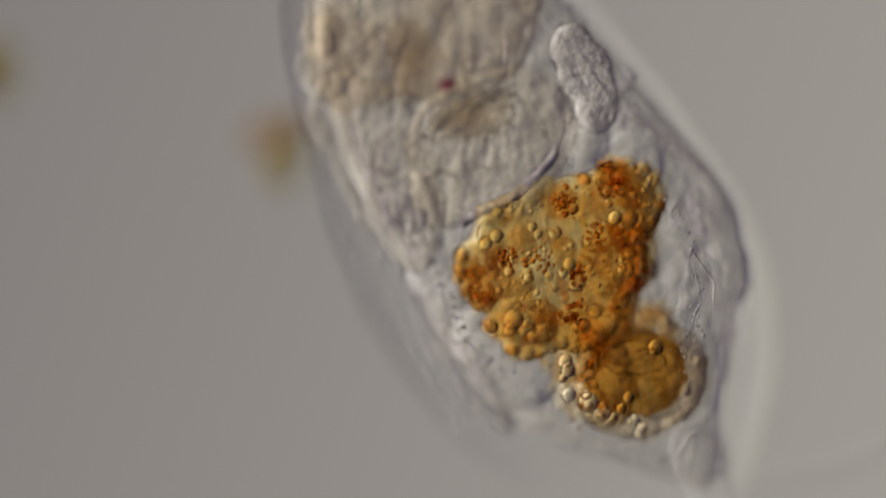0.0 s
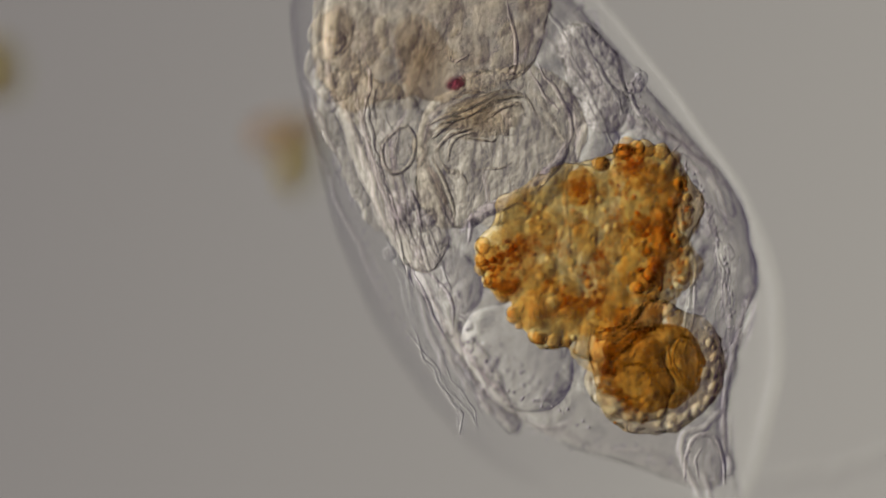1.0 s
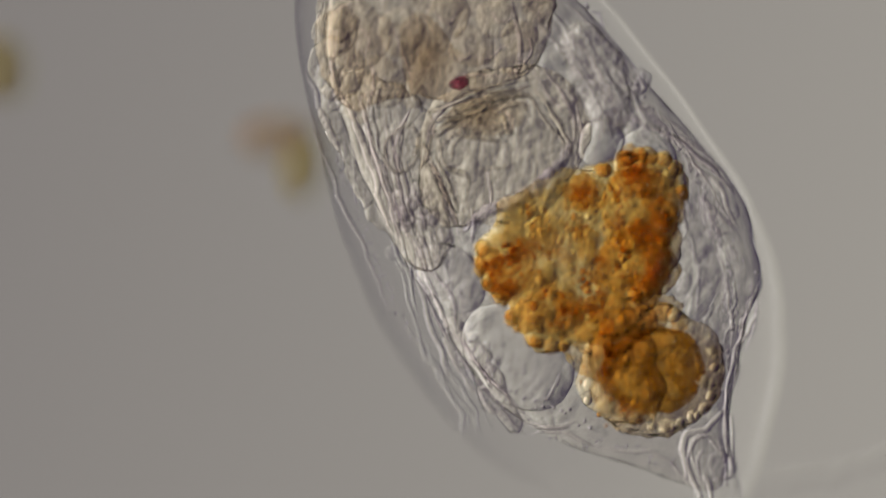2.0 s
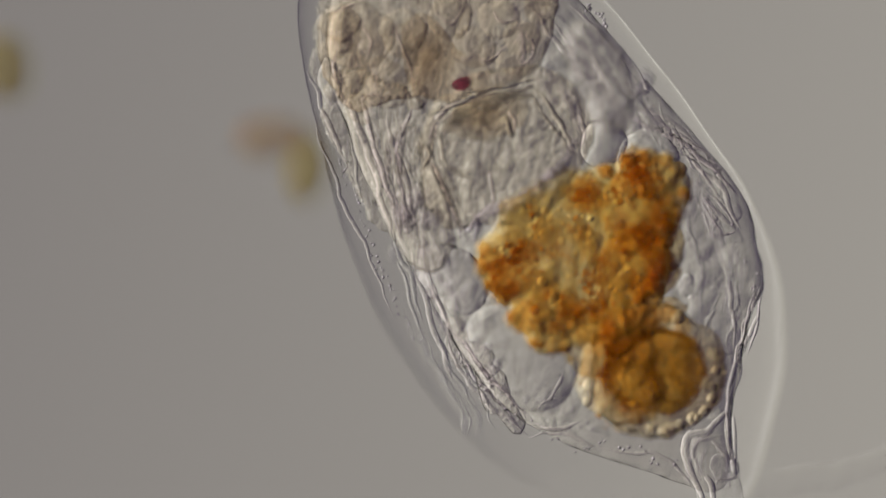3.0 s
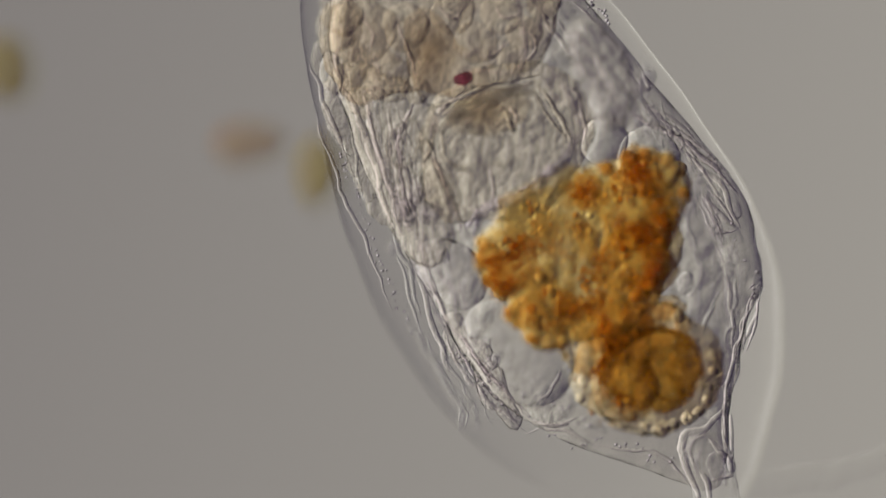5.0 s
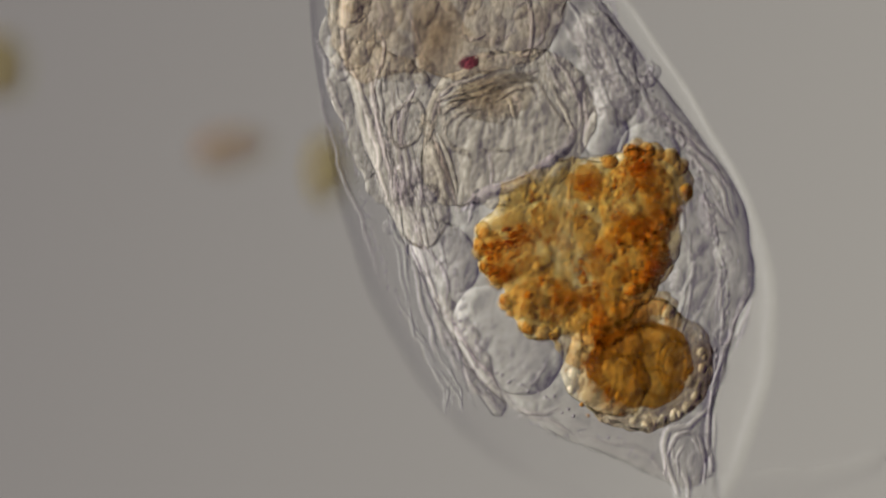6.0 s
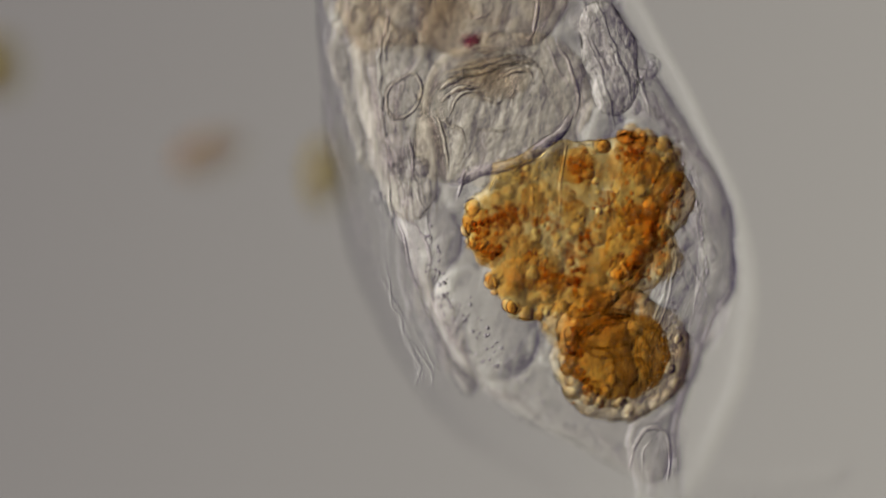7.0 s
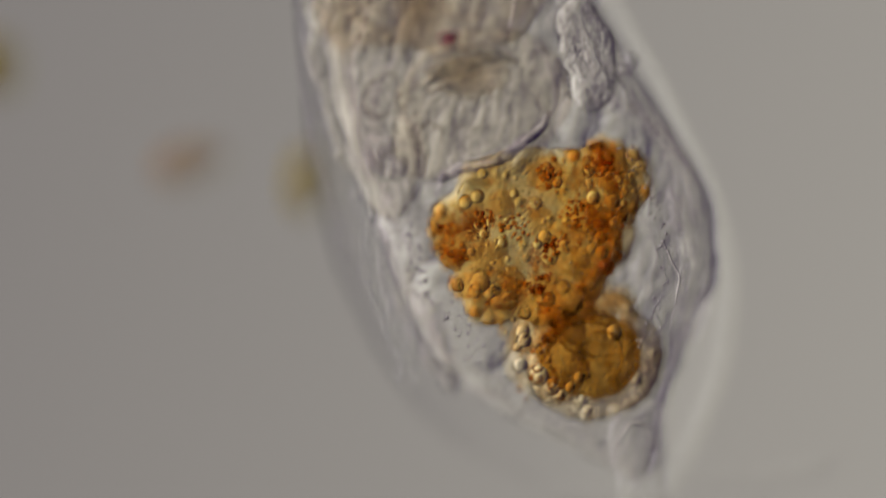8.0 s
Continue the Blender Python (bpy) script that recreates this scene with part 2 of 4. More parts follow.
def tube(points, radius, sides=8, taper=0.5, steps=8, wave=0.0, seed=0.0):
    """A thread through places (x, y, z) on the plan, round its own thickness."""
    path = [at(*p) for p in smooth_row(points, (len(points) - 1) * steps + 1)]
    if wave:
        path = [p + Vector((wobble(p, 30, wave, seed), wobble(p, 30, wave, seed + 9), 0)) for p in path]
    bm = bmesh.new()
    rings = []
    for i, p in enumerate(path):
        d = (path[min(i + 1, len(path) - 1)] - path[max(i - 1, 0)]).normalized()
        side = d.cross(Vector((0, 0, 1)))
        side = side.normalized() if side.length > 1e-6 else Vector((1, 0, 0))
        up = side.cross(d)
        f = i / (len(path) - 1)
        r = radius * U * (1 - taper * abs(2 * f - 1) ** 2)
        rings.append([bm.verts.new(p + (side * math.cos(2 * math.pi * j / sides) + up * math.sin(2 * math.pi * j / sides)) * r)
                      for j in range(sides)])
    for r0, r1 in zip(rings, rings[1:]):
        for j in range(sides):
            bm.faces.new((r0[j], r0[(j + 1) % sides], r1[(j + 1) % sides], r1[j]))
    bm.faces.new(rings[0][::-1])
    bm.faces.new(rings[-1])
    bmesh.ops.recalc_face_normals(bm, faces=bm.faces)
    return bm


def balls(places, detail=2):
    """Many small grains in one mesh: places of (x, y, z, r)."""
    base = bmesh.new()
    bmesh.ops.create_icosphere(base, subdivisions=detail, radius=1)
    base.verts.ensure_lookup_table()
    vs = np.array([v.co[:] for v in base.verts])
    fs = np.array([[v.index for v in f.verts] for f in base.faces])
    base.free()
    verts = np.concatenate([vs * r * U + np.array(p) for *p, r in places])
    faces = np.concatenate([fs + i * len(vs) for i in range(len(places))])
    me = bpy.data.meshes.new("grains")
    me.from_pydata(verts.tolist(), [], faces.tolist())
    bm = bmesh.new()
    bm.from_mesh(me)
    bpy.data.meshes.remove(me)
    return bm


_bm = bmesh.new()
bmesh.ops.create_icosphere(_bm, subdivisions=3, radius=1)
DROP = bpy.data.meshes.new("drop")
_bm.to_mesh(DROP)
_bm.free()
DROP.polygons.foreach_set("use_smooth", [True] * len(DROP.polygons))


def drops(name, rows, material, parent, centre):
    """Single round drops, objects of their own on one mesh: rows of (x, y, z, r)."""
    me = DROP.copy()
    me.materials.append(material)
    for x, y, z, r in rows:
        ob = new(name, me)
        ob.parent = parent
        ob.location = at(x, y, z) - centre
        ob.scale = (r * U, r * U, r * U * 0.95)


# ---- the slide ----
bm = bmesh.new()
bmesh.ops.create_cube(bm, size=1)
for v in bm.verts:
    v.co = (v.co.x * 9, v.co.y * 6, v.co.z * 0.3 - 0.15)
bmesh.ops.bevel(bm, geom=bm.edges[:], offset=0.02, segments=2, affect="EDGES")
slide = part("ground", bm, M_SLIDE, None, "clear flat glass microscope slide under the animal")
slide.data.polygons.foreach_set("use_smooth", [False] * len(slide.data.polygons))
tagged(slide, category="slide", kind="structure")

# ---- the animal ----
rotifer = new("rotifer")
rotifer.location = (196 * U, -9 * U, MID)
tagged(rotifer, "transparent living rotifer with an orange-filled gut", "rotifer")

part("lorica", shell([(-190, 650, 860, 80), (-80, 560, 985, 140), (0, 530, 1072, 170), (120, 543, 1172, 195), (330, 588, 1318, 212), (480, 640, 1376, 212),
                      (620, 712, 1388, 195), (740, 800, 1370, 165), (850, 930, 1340, 110), (910, 1100, 1300, 50)], 70, 72,
                     [(120, 5)], 0.0, (-14, -98), True, 0.1), M_LORICA, rotifer, "thin colourless outer shell")
part("body_wall", shell([(-120, 640, 900, 90), (0, 585, 1026, 140), (140, 590, 1148, 165), (330, 655, 1306, 185), (430, 708, 1342, 190), (480, 735, 1352, 190), (515, 754, 1350, 188), (545, 772, 1340, 185), (580, 792, 1327, 180),
                         (620, 815, 1314, 175), (730, 905, 1298, 140), (800, 1040, 1296, 90), (835, 1150, 1292, 50), (858, 1215, 1284, 22), (870, 1244, 1272, 6)], 70, 64,
                        [(80, 8), (25, 4)], 3.0), M_WALL, rotifer, "folded transparent body wall")

part("head", blob([(0, 0, 0, 190, 130, 36), (-110, 10, 0, 90, 90, 36), (110, -30, 0, 100, 110, 36), (60, 40, 0, 90, 70, 36), (-128, 80, 0, 58, 74, 30)], 6, 5,
                  [(60, 18), (24, 6)], 2.0, 0, 5), M_HEAD, rotifer, "lumpy pale head tissue", at(770, 40, 26))
part("brain", blob([(0, 0, 0, 40, 80, 24), (45, 60, 0, 50, 46, 22)], 5, 12, [(40, 12)], 4.0, 14), M_BRAIN, rotifer, "brown-tinged nerve mass", at(758, 102, 12))
for i, (x, y, z, r) in enumerate(((925, 66, 6, 34), (884, 34, 0, 36), (842, 84, 4, 36), (800, 30, 0, 42), (958, 12, 2, 30), (905, 112, 2, 26), (640, 62, 2, 62), (682, 146, 6, 42),
                                  (716, 56, 0, 44), (604, 40, 0, 34), (640, 190, 4, 30), (735, 168, 4, 26), (600, 120, 34, 50), (598, 60, 40, 44))):
    part("head_cell", blob([(0, 0, 0, r, r * (0.85 + 0.3 * ((i * 7) % 5) / 4), min(r * 0.7, 26))], 4, 4, [(30, r * 0.16), (14, 2)], 40.0 + i, 31 * i), M_HEADCELL, rotifer, "rounded clear cell of the head", at(x, y, z))
eye = part("eyespot", blob([(0, 0, 0, 12, 11, 10), (-9, 3, 0, 9, 8, 8), (6, -4, 0, 8, 8, 8)], 5, 2, [(20, 2)]), M_EYE, rotifer, "dark red eyespot", at(820, 148, 10))

mastax_at = at(892, 250, 28)
mastax = part("mastax", blob([(0, 0, 0, 142, 126, 34), (45, -45, 0, 106, 82, 34), (-75, 70, 0, 66, 86, 34), (0, 85, 0, 100, 62, 34)], 6, 4,
                             [(70, 14), (26, 8)], 5.0, 0, 2.8), M_MASTAX, rotifer, "round fibrous chewing pharynx", mastax_at)


def under(bm, where):
    """Shifts a mesh drawn in the animal's space into that of a part at where."""
    bmesh.ops.translate(bm, vec=-Vector(where), verts=bm.verts)
    return bm


for name, pts, r, fall, times in (
        ("jaw_arch", [(767, 221, 57), (800, 203, 58), (842, 188, 60), (894, 163, 60), (934, 164, 58)], 6, 12, 2),
        ("jaw_arch", [(879, 209, 57), (890, 194, 60), (910, 186, 60), (931, 188, 60), (945, 208, 57)], 5.5, 0, 1),
        ("jaw_arch", [(858, 200, 57), (880, 182, 60), (915, 170, 60), (945, 178, 60), (962, 204, 57)], 4, 0, 1),
        ("jaw_hook", [(776, 245, 57), (788, 228, 60), (806, 215, 60), (832, 209, 57)], 8, 0, 1),
        ("jaw_hook", [(780, 268, 57), (794, 246, 60), (815, 233, 60), (848, 228, 57)], 6, 0, 1),
        ("jaw_hook", [(803, 286, 57), (803, 262, 60), (820, 244, 60), (850, 234, 57)], 4.5, 0, 1),
        ("jaw_hook", [(838, 240, 57), (862, 246, 58), (882, 248, 58), (888, 232, 57)], 4, 0, 1),
        ("jaw_hook", [(848, 300, 57), (870, 299, 58), (895, 296, 58), (917, 287, 57)], 3, 0, 1),
        ("jaw_rod", [(775, 275, 57), (788, 310, 58), (806, 352, 58), (816, 388, 57)], 5, 0, 1),
        ("jaw_rod", [(790, 280, 57), (800, 300, 58), (826, 306, 58), (838, 330, 57)], 4, 0, 1),
        ("jaw_arch", [(750, 205, 2), (796, 187, 4), (842, 167, 4), (888, 152, 4), (962, 138, 2)], 6, 0, 1),
        ("jaw_arch", [(800, 200, 2), (850, 178, 4), (900, 166, 4), (948, 154, 2)], 5, 13, 2),
        ("jaw_rod", [(767, 241, 2), (773, 310, 4), (807, 373, 4), (819, 414, 2)], 6, 0, 1),
        ("jaw_rod", [(945, 150, 2), (980, 201, 2), (1005, 250, 2), (1014, 276, 2)], 6, 0, 1),
        ("jaw_rod", [(940, 165, 2), (962, 205, 2), (990, 245, 2), (1004, 268, 2)], 4, 0, 1),
        ("jaw_hook", [(742, 292, 2), (738, 270, 4), (750, 258, 4), (762, 272, 4), (756, 296, 4), (746, 302, 2)], 4.5, 0, 1),
        ("jaw_hook", [(800, 215, 2), (780, 245, 2), (790, 290, 2), (836, 318, 2)], 5, 0, 1),
        ("jaw_hook", [(868, 192, 2), (896, 212, 2), (908, 238, 2), (916, 226, 2)], 6, 0, 1)):
    for k in range(times):
        moved = [(x + 3 * k + 3 * math.sin(i + k), y + fall * k, z - 2 * k) for i, (x, y, z) in enumerate(pts)]
        part(name, under(tube(moved, r * (1 - 0.15 * k), 8, 0.85, 8, 4, r + 2.3 * k), mastax_at), M_JAW, mastax, "curved clear jaw piece")
# tubes added along the pharynx's lower edge to imitate its dark shading
for pts, r in (([(842, 402, 72), (868, 376, 74), (920, 350, 74), (965, 322, 74), (998, 288, 72), (1012, 255, 68)], 12),
               ([(830, 410, 10), (870, 372, 10), (930, 345, 10), (985, 305, 10)], 8)):
    part("pharynx_edge_shade", under(tube(pts, r, 10, 0.45, 8, 8, r), mastax_at), M_RIMSHADE, mastax, "tube standing for the dark shading along the pharynx's edge")
part("jaw_muscle", under(blob([(0, 0, 0, 62, 30, 16), (30, 10, 0, 40, 34, 14)], 4, 8, [(24, 6)], 4.4, 20), Vector()), M_JAWMUSCLE, mastax, "brownish muscle between the jaws", at(855, 205, 4) - mastax_at)
part("jaw_loop", under(tube([(705, 235, 60), (728, 222, 62), (745, 245, 62), (738, 285, 62), (712, 305, 60), (690, 290, 60), (688, 255, 60), (705, 235, 60)], 4.5, 8, 0.0),
                       mastax_at), M_JAW, mastax, "ring-shaped clear jaw piece")

part("neck_tissue", blob([(0, 0, 0, 62, 130, 30), (-40, -90, 0, 60, 76, 30), (50, 110, 0, 56, 100, 30), (20, -40, 0, 70, 80, 30)], 6, 4, [(50, 16), (22, 9)], 24.0, 8, 4), M_FLANK, rotifer,
     "wrinkled clear tissue beside the pharynx", at(684, 280, 24))

part("gastric_gland", blob([(0, 0, 0, 50, 56, 30), (20, 56, 0, 42, 58, 30), (-24, -44, 0, 40, 44, 28)], 5, 4, [(30, 4)], 6.0), M_GLAND, rotifer,
     "granular sausage-shaped gland", at(1062, 128, 72))
part("clear_lobe", blob([(0, 0, 0, 56, 50, 45), (26, 26, 0, 42, 44, 40), (-22, -22, 0, 34, 34, 34)], 5, 5, [(40, 4)], 7.0), M_VESICLE, rotifer,
     "clear rounded gland lobe", at(800, 485, 5))
part("ovary", blob([(0, 0, 0, 38, 26, 24), (40, 62, 0, 28, 44, 24), (76, 112, 0, 20, 26, 16), (-28, -40, 0, 22, 34, 20)], 5, 4, [(24, 6), (10, 2)], 8.0), M_STRIP,
     rotifer, "granular strip of tissue along the body wall", at(838, 630, 0))
bladder_at = at(926, 622, 26)
bladder = part("bladder", blob([(0, 0, 0, 84, 96, 46), (-40, -30, 0, 56, 66, 44), (26, 44, 0, 60, 56, 40)], 6, 5, [(60, 6)], 9.0, 12, 1.8), M_BLADDER, rotifer,
               "large clear rounded bladder", bladder_at)

# gut
stomach_at = at(1045, 430, 60)
STOMACH_LOBES = [(0, -10, 0, 136, 118, 62), (96, -86, 0, 74, 64, 60), (-112, 36, 0, 86, 78, 60), (-58, 112, 0, 94, 76, 60),
                 (58, 6, 0, 72, 102, 60), (6, 124, 0, 74, 56, 58), (-88, -30, 0, 78, 58, 58)]


def in_stomach(x, y, tight=0.86):
    return any(((x - 1045 - a[0]) / a[3]) ** 2 + ((y - 430 - a[1]) / a[4]) ** 2 < tight ** 2 for a in STOMACH_LOBES)


stomach = part("stomach", blob(STOMACH_LOBES + [(84, 26, -36, 74, 102, 26)], 6, 6, [(60, 20), (26, 9), (11, 3)], 11.0, 0, 2.6), M_STOMACH, rotifer,
               "orange-brown lumpy stomach full of granules", stomach_at)


def lining(z, tight, seed, down=False):
    """A foamy layer inside the stomach, as wide as the stomach, at one depth."""
    bm = bmesh.new()
    step, made = 4, {}
    for x in range(800, 1300, step):
        for y in range(200, 680, step):
            ragged = tight + 0.10 * noise.noise((x / 22, y / 22, seed))
            if all(in_stomach(x + i, y + j, ragged) for i, j in ((0, 0), (step, 0), (0, step), (step, step))):
                face = []
                for i, j in ((0, 0), (0, step), (step, step), (step, 0)):
                    key = (x + i, y + j)
                    if key not in made:
                        p = at(*key, z) - stomach_at
                        p.z += wobble(p, 40, 7, seed)
                        made[key] = bm.verts.new(p)
                    face.append(made[key])
                bm.faces.new(face[::-1] if down else face)
    return part("gut_lining", bm, M_FOAM, stomach, "foamy orange lining of the stomach")


lining(3, 0.90, 3.0)
lining(58, 0.90, 4.0, True)

lobe_homes = [at(1116, 376, 52), at(1112, 466, 48), at(900, 492, 55), at(970, 562, 50)]
lobe_sizes = [(70, 74, 60), (66, 66, 58), (44, 42, 48), (48, 40, 50)]
lobes = [part("stomach_lobe", blob([(0, 0, 0, *size)], 5, 8, [(44, 18), (18, 6)], 12.0 + i, 0, 3), (M_LOBE, M_LOBE, M_PAD, M_PAD)[i], rotifer, "bulging gut cell with orange granules", home)
         for i, (home, size) in enumerate(zip(lobe_homes, lobe_sizes))]
part("stomach_cap", blob([(0, 0, 0, 44, 44, 40)], 5, 4, [(40, 3)], 16.0), M_CAP, rotifer, "clear bulge at the stomach's upper end", at(1070, 256, 0))
part("stomach_cap", blob([(0, 0, 0, 56, 64, 40)], 5, 4, [(40, 4)], 17.5), M_BLADDER, rotifer, "clear cell over the stomach's upper end", at(1150, 292, 0))

neck_at = at(1058, 584, 48)
neck = part("gut_neck", blob([(0, 0, 0, 62, 46, 46), (-26, 34, 0, 44, 46, 40), (40, -14, 0, 44, 34, 44)], 6, 10, [(30, 20), (14, 9)], 21.0, 0, 2.6), M_NECK, rotifer, "orange neck between stomach and gut end", neck_at)

gut_at = at(1165, 655, 42)
intestine = part("intestine", blob([(0, 0, 0, 116, 108, 60), (-16, 36, 0, 100, 78, 54), (-30, -50, 0, 80, 62, 50)], 6, 6, [(50, 9), (22, 6)], 17.0, 0, 2.1), M_GUTWALL, rotifer,
                 "rounded end of the gut with a pale wall", gut_at)
gut_fold_at = at(1072, 668, 40)
gut_fold = part("gut_fold", blob([(0, 0, 0, 70, 70, 50), (24, 30, 0, 60, 52, 46), (10, -40, 0, 60, 50, 46)], 5, 6, [(40, 9), (18, 5)], 27.0, 0, 2.1), M_GUTFOLD, rotifer,
                "folded pale side of the gut's end", gut_fold_at)
content = part("gut_content", blob([(0, 0, 0, 80, 62, 40), (-18, 10, 0, 62, 52, 40), (20, -6, 0, 56, 58, 40)], 6, 10, [(46, 8), (20, 5)], 18.0, 0, 2.2), M_CONTENT, intestine, "dark amber ball of swallowed food",
               Vector((-12 * U, -4 * U, 2 * U)))
for i, (x, y, rx, ry, h, a0, a1) in enumerate(((1140, 608, 64, 34, 60, 0, 350), (1140, 608, 56, 27, 62, 120, 330), (1211, 660, 28, 46, 60, 0, 350), (1211, 660, 20, 37, 62, 20, 330),
                                              (1111, 669, 34, 30, 60, 200, 470), (1160, 690, 46, 26, 60, 190, 400), (1150, 640, 76, 58, 62, 150, 300),
                                              (1160, 620, 60, 30, 10, 150, 390), (1190, 660, 44, 54, 8, 20, 250), (1150, 650, 84, 62, 8, 90, 280), (1153, 656, 84, 64, 58, 100, 420), (1153, 656, 76, 56, 60, 130, 330), (1150, 630, 58, 30, 104, 10, 300), (1170, 660, 40, 46, 102, 200, 420))):
    ring = [(x + rx * math.cos(a), y + ry * math.sin(a), h) for a in np.linspace(math.radians(a0), math.radians(a1), 14)]
    part("coiled_filament", under(tube(ring, 2.7, 6, 0.6, 4, 4, i), gut_at), M_FILAMENT, intestine, "golden coiled filament")

part("gut_collar", under(blob([(0, 0, 0, 92, 34, 40), (-50, 10, 0, 50, 34, 36)], 5, 8, [(40, 14), (16, 6)], 29.0, 12, 2.4), Vector()), M_COLLAR, intestine,
     "brownish collar where the stomach meets the gut's end", at(1132, 566, 34) - gut_at)
for i, (x, y, z, r) in enumerate(((1086, 586, 30, 18), (1130, 560, 50, 20), (1180, 558, 16, 18), (1214, 584, 40, 14), (1150, 580, 8, 16))):
    part("rust_cell", blob([(0, 0, 0, r, r * 1.15, r * 0.8)], 4, 4, [(14, r * 0.5), (6, 3)], 80.0 + i, 40 * i), M_CLUMP, intestine, "clump of rust-coloured pigment", at(x, y, z) - gut_at)

rng = random.Random(4)
drops("oil_droplet", [
                      (980, 390, 118, 9), (990, 403, 120, 9), (1022, 338, 118, 8), (1034, 350, 120, 8), (1008, 476, 118, 8), (1018, 498, 120, 8), (1034, 472, 120, 9)],
      M_GOLD, stomach, stomach_at)
drops("oil_droplet", [(1103, 466, 2, 7), (1034, 545, 4, 8), (970, 356, 10, 6), (1012, 412, 12, 7),
                      (1062, 538, 2, 10)], M_GOLD, stomach, stomach_at)
drops("oil_droplet", [(1188, 612, 106, 15), (1139, 700, 108, 11), (1126, 720, 104, 10), (1062, 662, 104, 9), (1093, 716, 100, 10)], M_OIL, intestine, gut_at)
drops("oil_droplet", [(1233, 737, 4, 11), (1247, 716, 2, 10), (1252, 695, 4, 9), (1160, 760, 2, 10), (1180, 757, 4, 9), (1142, 752, 0, 8), (1206, 568, 6, 14),
                      (1262, 668, 4, 9), (1222, 746, 10, 8)], M_OIL, intestine, gut_at)

drops("oil_droplet", [(1058, 490, 124, 16), (944, 553, 124, 19), (1000, 578, 122, 17), (1154, 378, 124, 15), (1168, 414, 122, 13), (1160, 492, 122, 16), (1176, 470, 120, 11), (906, 566, 112, 12),
                      (1030, 596, 112, 12), (1020, 400, 124, 12), (1090, 540, 122, 13)], M_PEARL, stomach, stomach_at)
drops("oil_droplet", [(975, 527, -2, 13), (1123, 441, -2, 12), (990, 562, 0, 11), (957, 500, -4, 10)], M_PEARL, stomach, stomach_at)
drops("oil_droplet", [(1066, 708, 110, 19), (1096, 728, 104, 11), (1240, 690, 60, 12), (1150, 742, 60, 12), (1110, 738, 58, 10), (1262, 640, 58, 10), (1078, 640, 62, 14)], M_PEARL, intestine, gut_at)

loose = [(rng.uniform(860, 1200), rng.uniform(270, 590), rng.choice((0, 3, 6, 57, 62, 124)), rng.uniform(3.5, 8.5)) for _ in range(110)]
drops("oil_droplet", [d for d in loose if in_stomach(d[0], d[1], 0.92)], M_GOLD, stomach, stomach_at)
proud = [(rng.uniform(870, 1190), rng.uniform(300, 590), rng.uniform(110, 124), rng.choice((5, 6, 7, 8, 10, 13))) for _ in range(44)]
drops("oil_droplet", [d for d in proud if in_stomach(d[0], d[1], 0.80)], M_GOLD, stomach, stomach_at)
drops("oil_droplet", [(1068 + rng.gauss(0, 10), 640 + 18 * k, 104, rng.uniform(8, 13)) for k in range(5)] + [(1090 + 24 * k, 740 + rng.gauss(0, 8), 90, rng.uniform(7, 12)) for k in range(4)],
      M_OIL, intestine, gut_at)
drops("oil_droplet", [(1165 + 112 * math.cos(a) * rng.uniform(0.9, 1.0), 655 + 106 * math.sin(a) * rng.uniform(0.9, 1.0), rng.choice((-20, 5, 40, 60)), rng.choice((5, 6, 7, 9, 13)))
                      for a in [rng.uniform(-0.5, 3.3) for _ in range(14)]], M_OIL, intestine, gut_at)
for lobe, home, (rx, ry, rz) in zip(lobes, lobe_homes, lobe_sizes):
    spots = []
    for _ in range(40):
        d = Vector((rng.gauss(0, 1), rng.gauss(0, 1), rng.gauss(0, 0.8))).normalized() * rng.uniform(0.5, 0.92)
        spots.append((d.x * rx * U, d.y * ry * U, d.z * rz * DEEP * U, rng.choice((2.5, 3, 4, 5))))
    tagged(part("pigment_granules", balls(spots), M_RUST, lobe, "rust-coloured granules inside the cell"), kind="stuff")
for lobe, inner in ((lobes[0], ((-4, 12, 30, 14), (-20, -34, 36, 11), (-16, -14, 40, 9), (10, 26, 8, 7))), (lobes[1], ((24, -14, 30, 13), (10, 12, 40, 10), (-20, -24, 0, 7))),
                    (lobes[2], ((-18, 20, 8, 9), (20, 10, 60, 8))), (lobes[3], ((-2, 6, 10, 14), (22, 20, 6, 8)))):
    drops("oil_droplet", [(CX + dx, CY + dy, h, r) for dx, dy, h, r in inner], M_OIL, lobe, Vector())

def rim(x, y, step=4):
    """The way out from the stomach's middle to its edge, along which x, y lies."""
    d = Vector((x - 1045, y - 430)).normalized()
    r = 20
    while in_stomach(1045 + d.x * r, 430 + d.y * r, 0.97):
        r += step
    return 1045 + d.x * r, 430 + d.y * r


for i, (x, y, z, r) in enumerate(((866, 462, 50, 22), (890, 500, 56, 20), (948, 508, 56, 26), (1030, 350, 54, 26), (1125, 300, 50, 24), (1180, 404, 54, 20), (1010, 560, 54, 20), (1090, 450, 56, 24),
                                  (1040, 430, 58, 20), (960, 410, 56, 20), (920, 440, 4, 20), (930, 566, 20, 26), (1050, 360, 0, 24), (1150, 330, 6, 26), 
                                  (890, 520, 104, 18), (1000, 540, 104, 18), (1084, 510, 60, 22), (1140, 520, 20, 26))):
    part("rust_cell", blob([(0, 0, 0, r, r * 1.15, r * 0.8), (r * 0.5, r * 0.6, 0, r * 0.6, r * 0.7, r * 0.6)], 4, 4, [(14, r * 0.5), (6, 3)], 60.0 + i, 40 * i), M_CLUMP, stomach,
         "clump of rust-coloured pigment", at(x, y, z) - stomach_at)
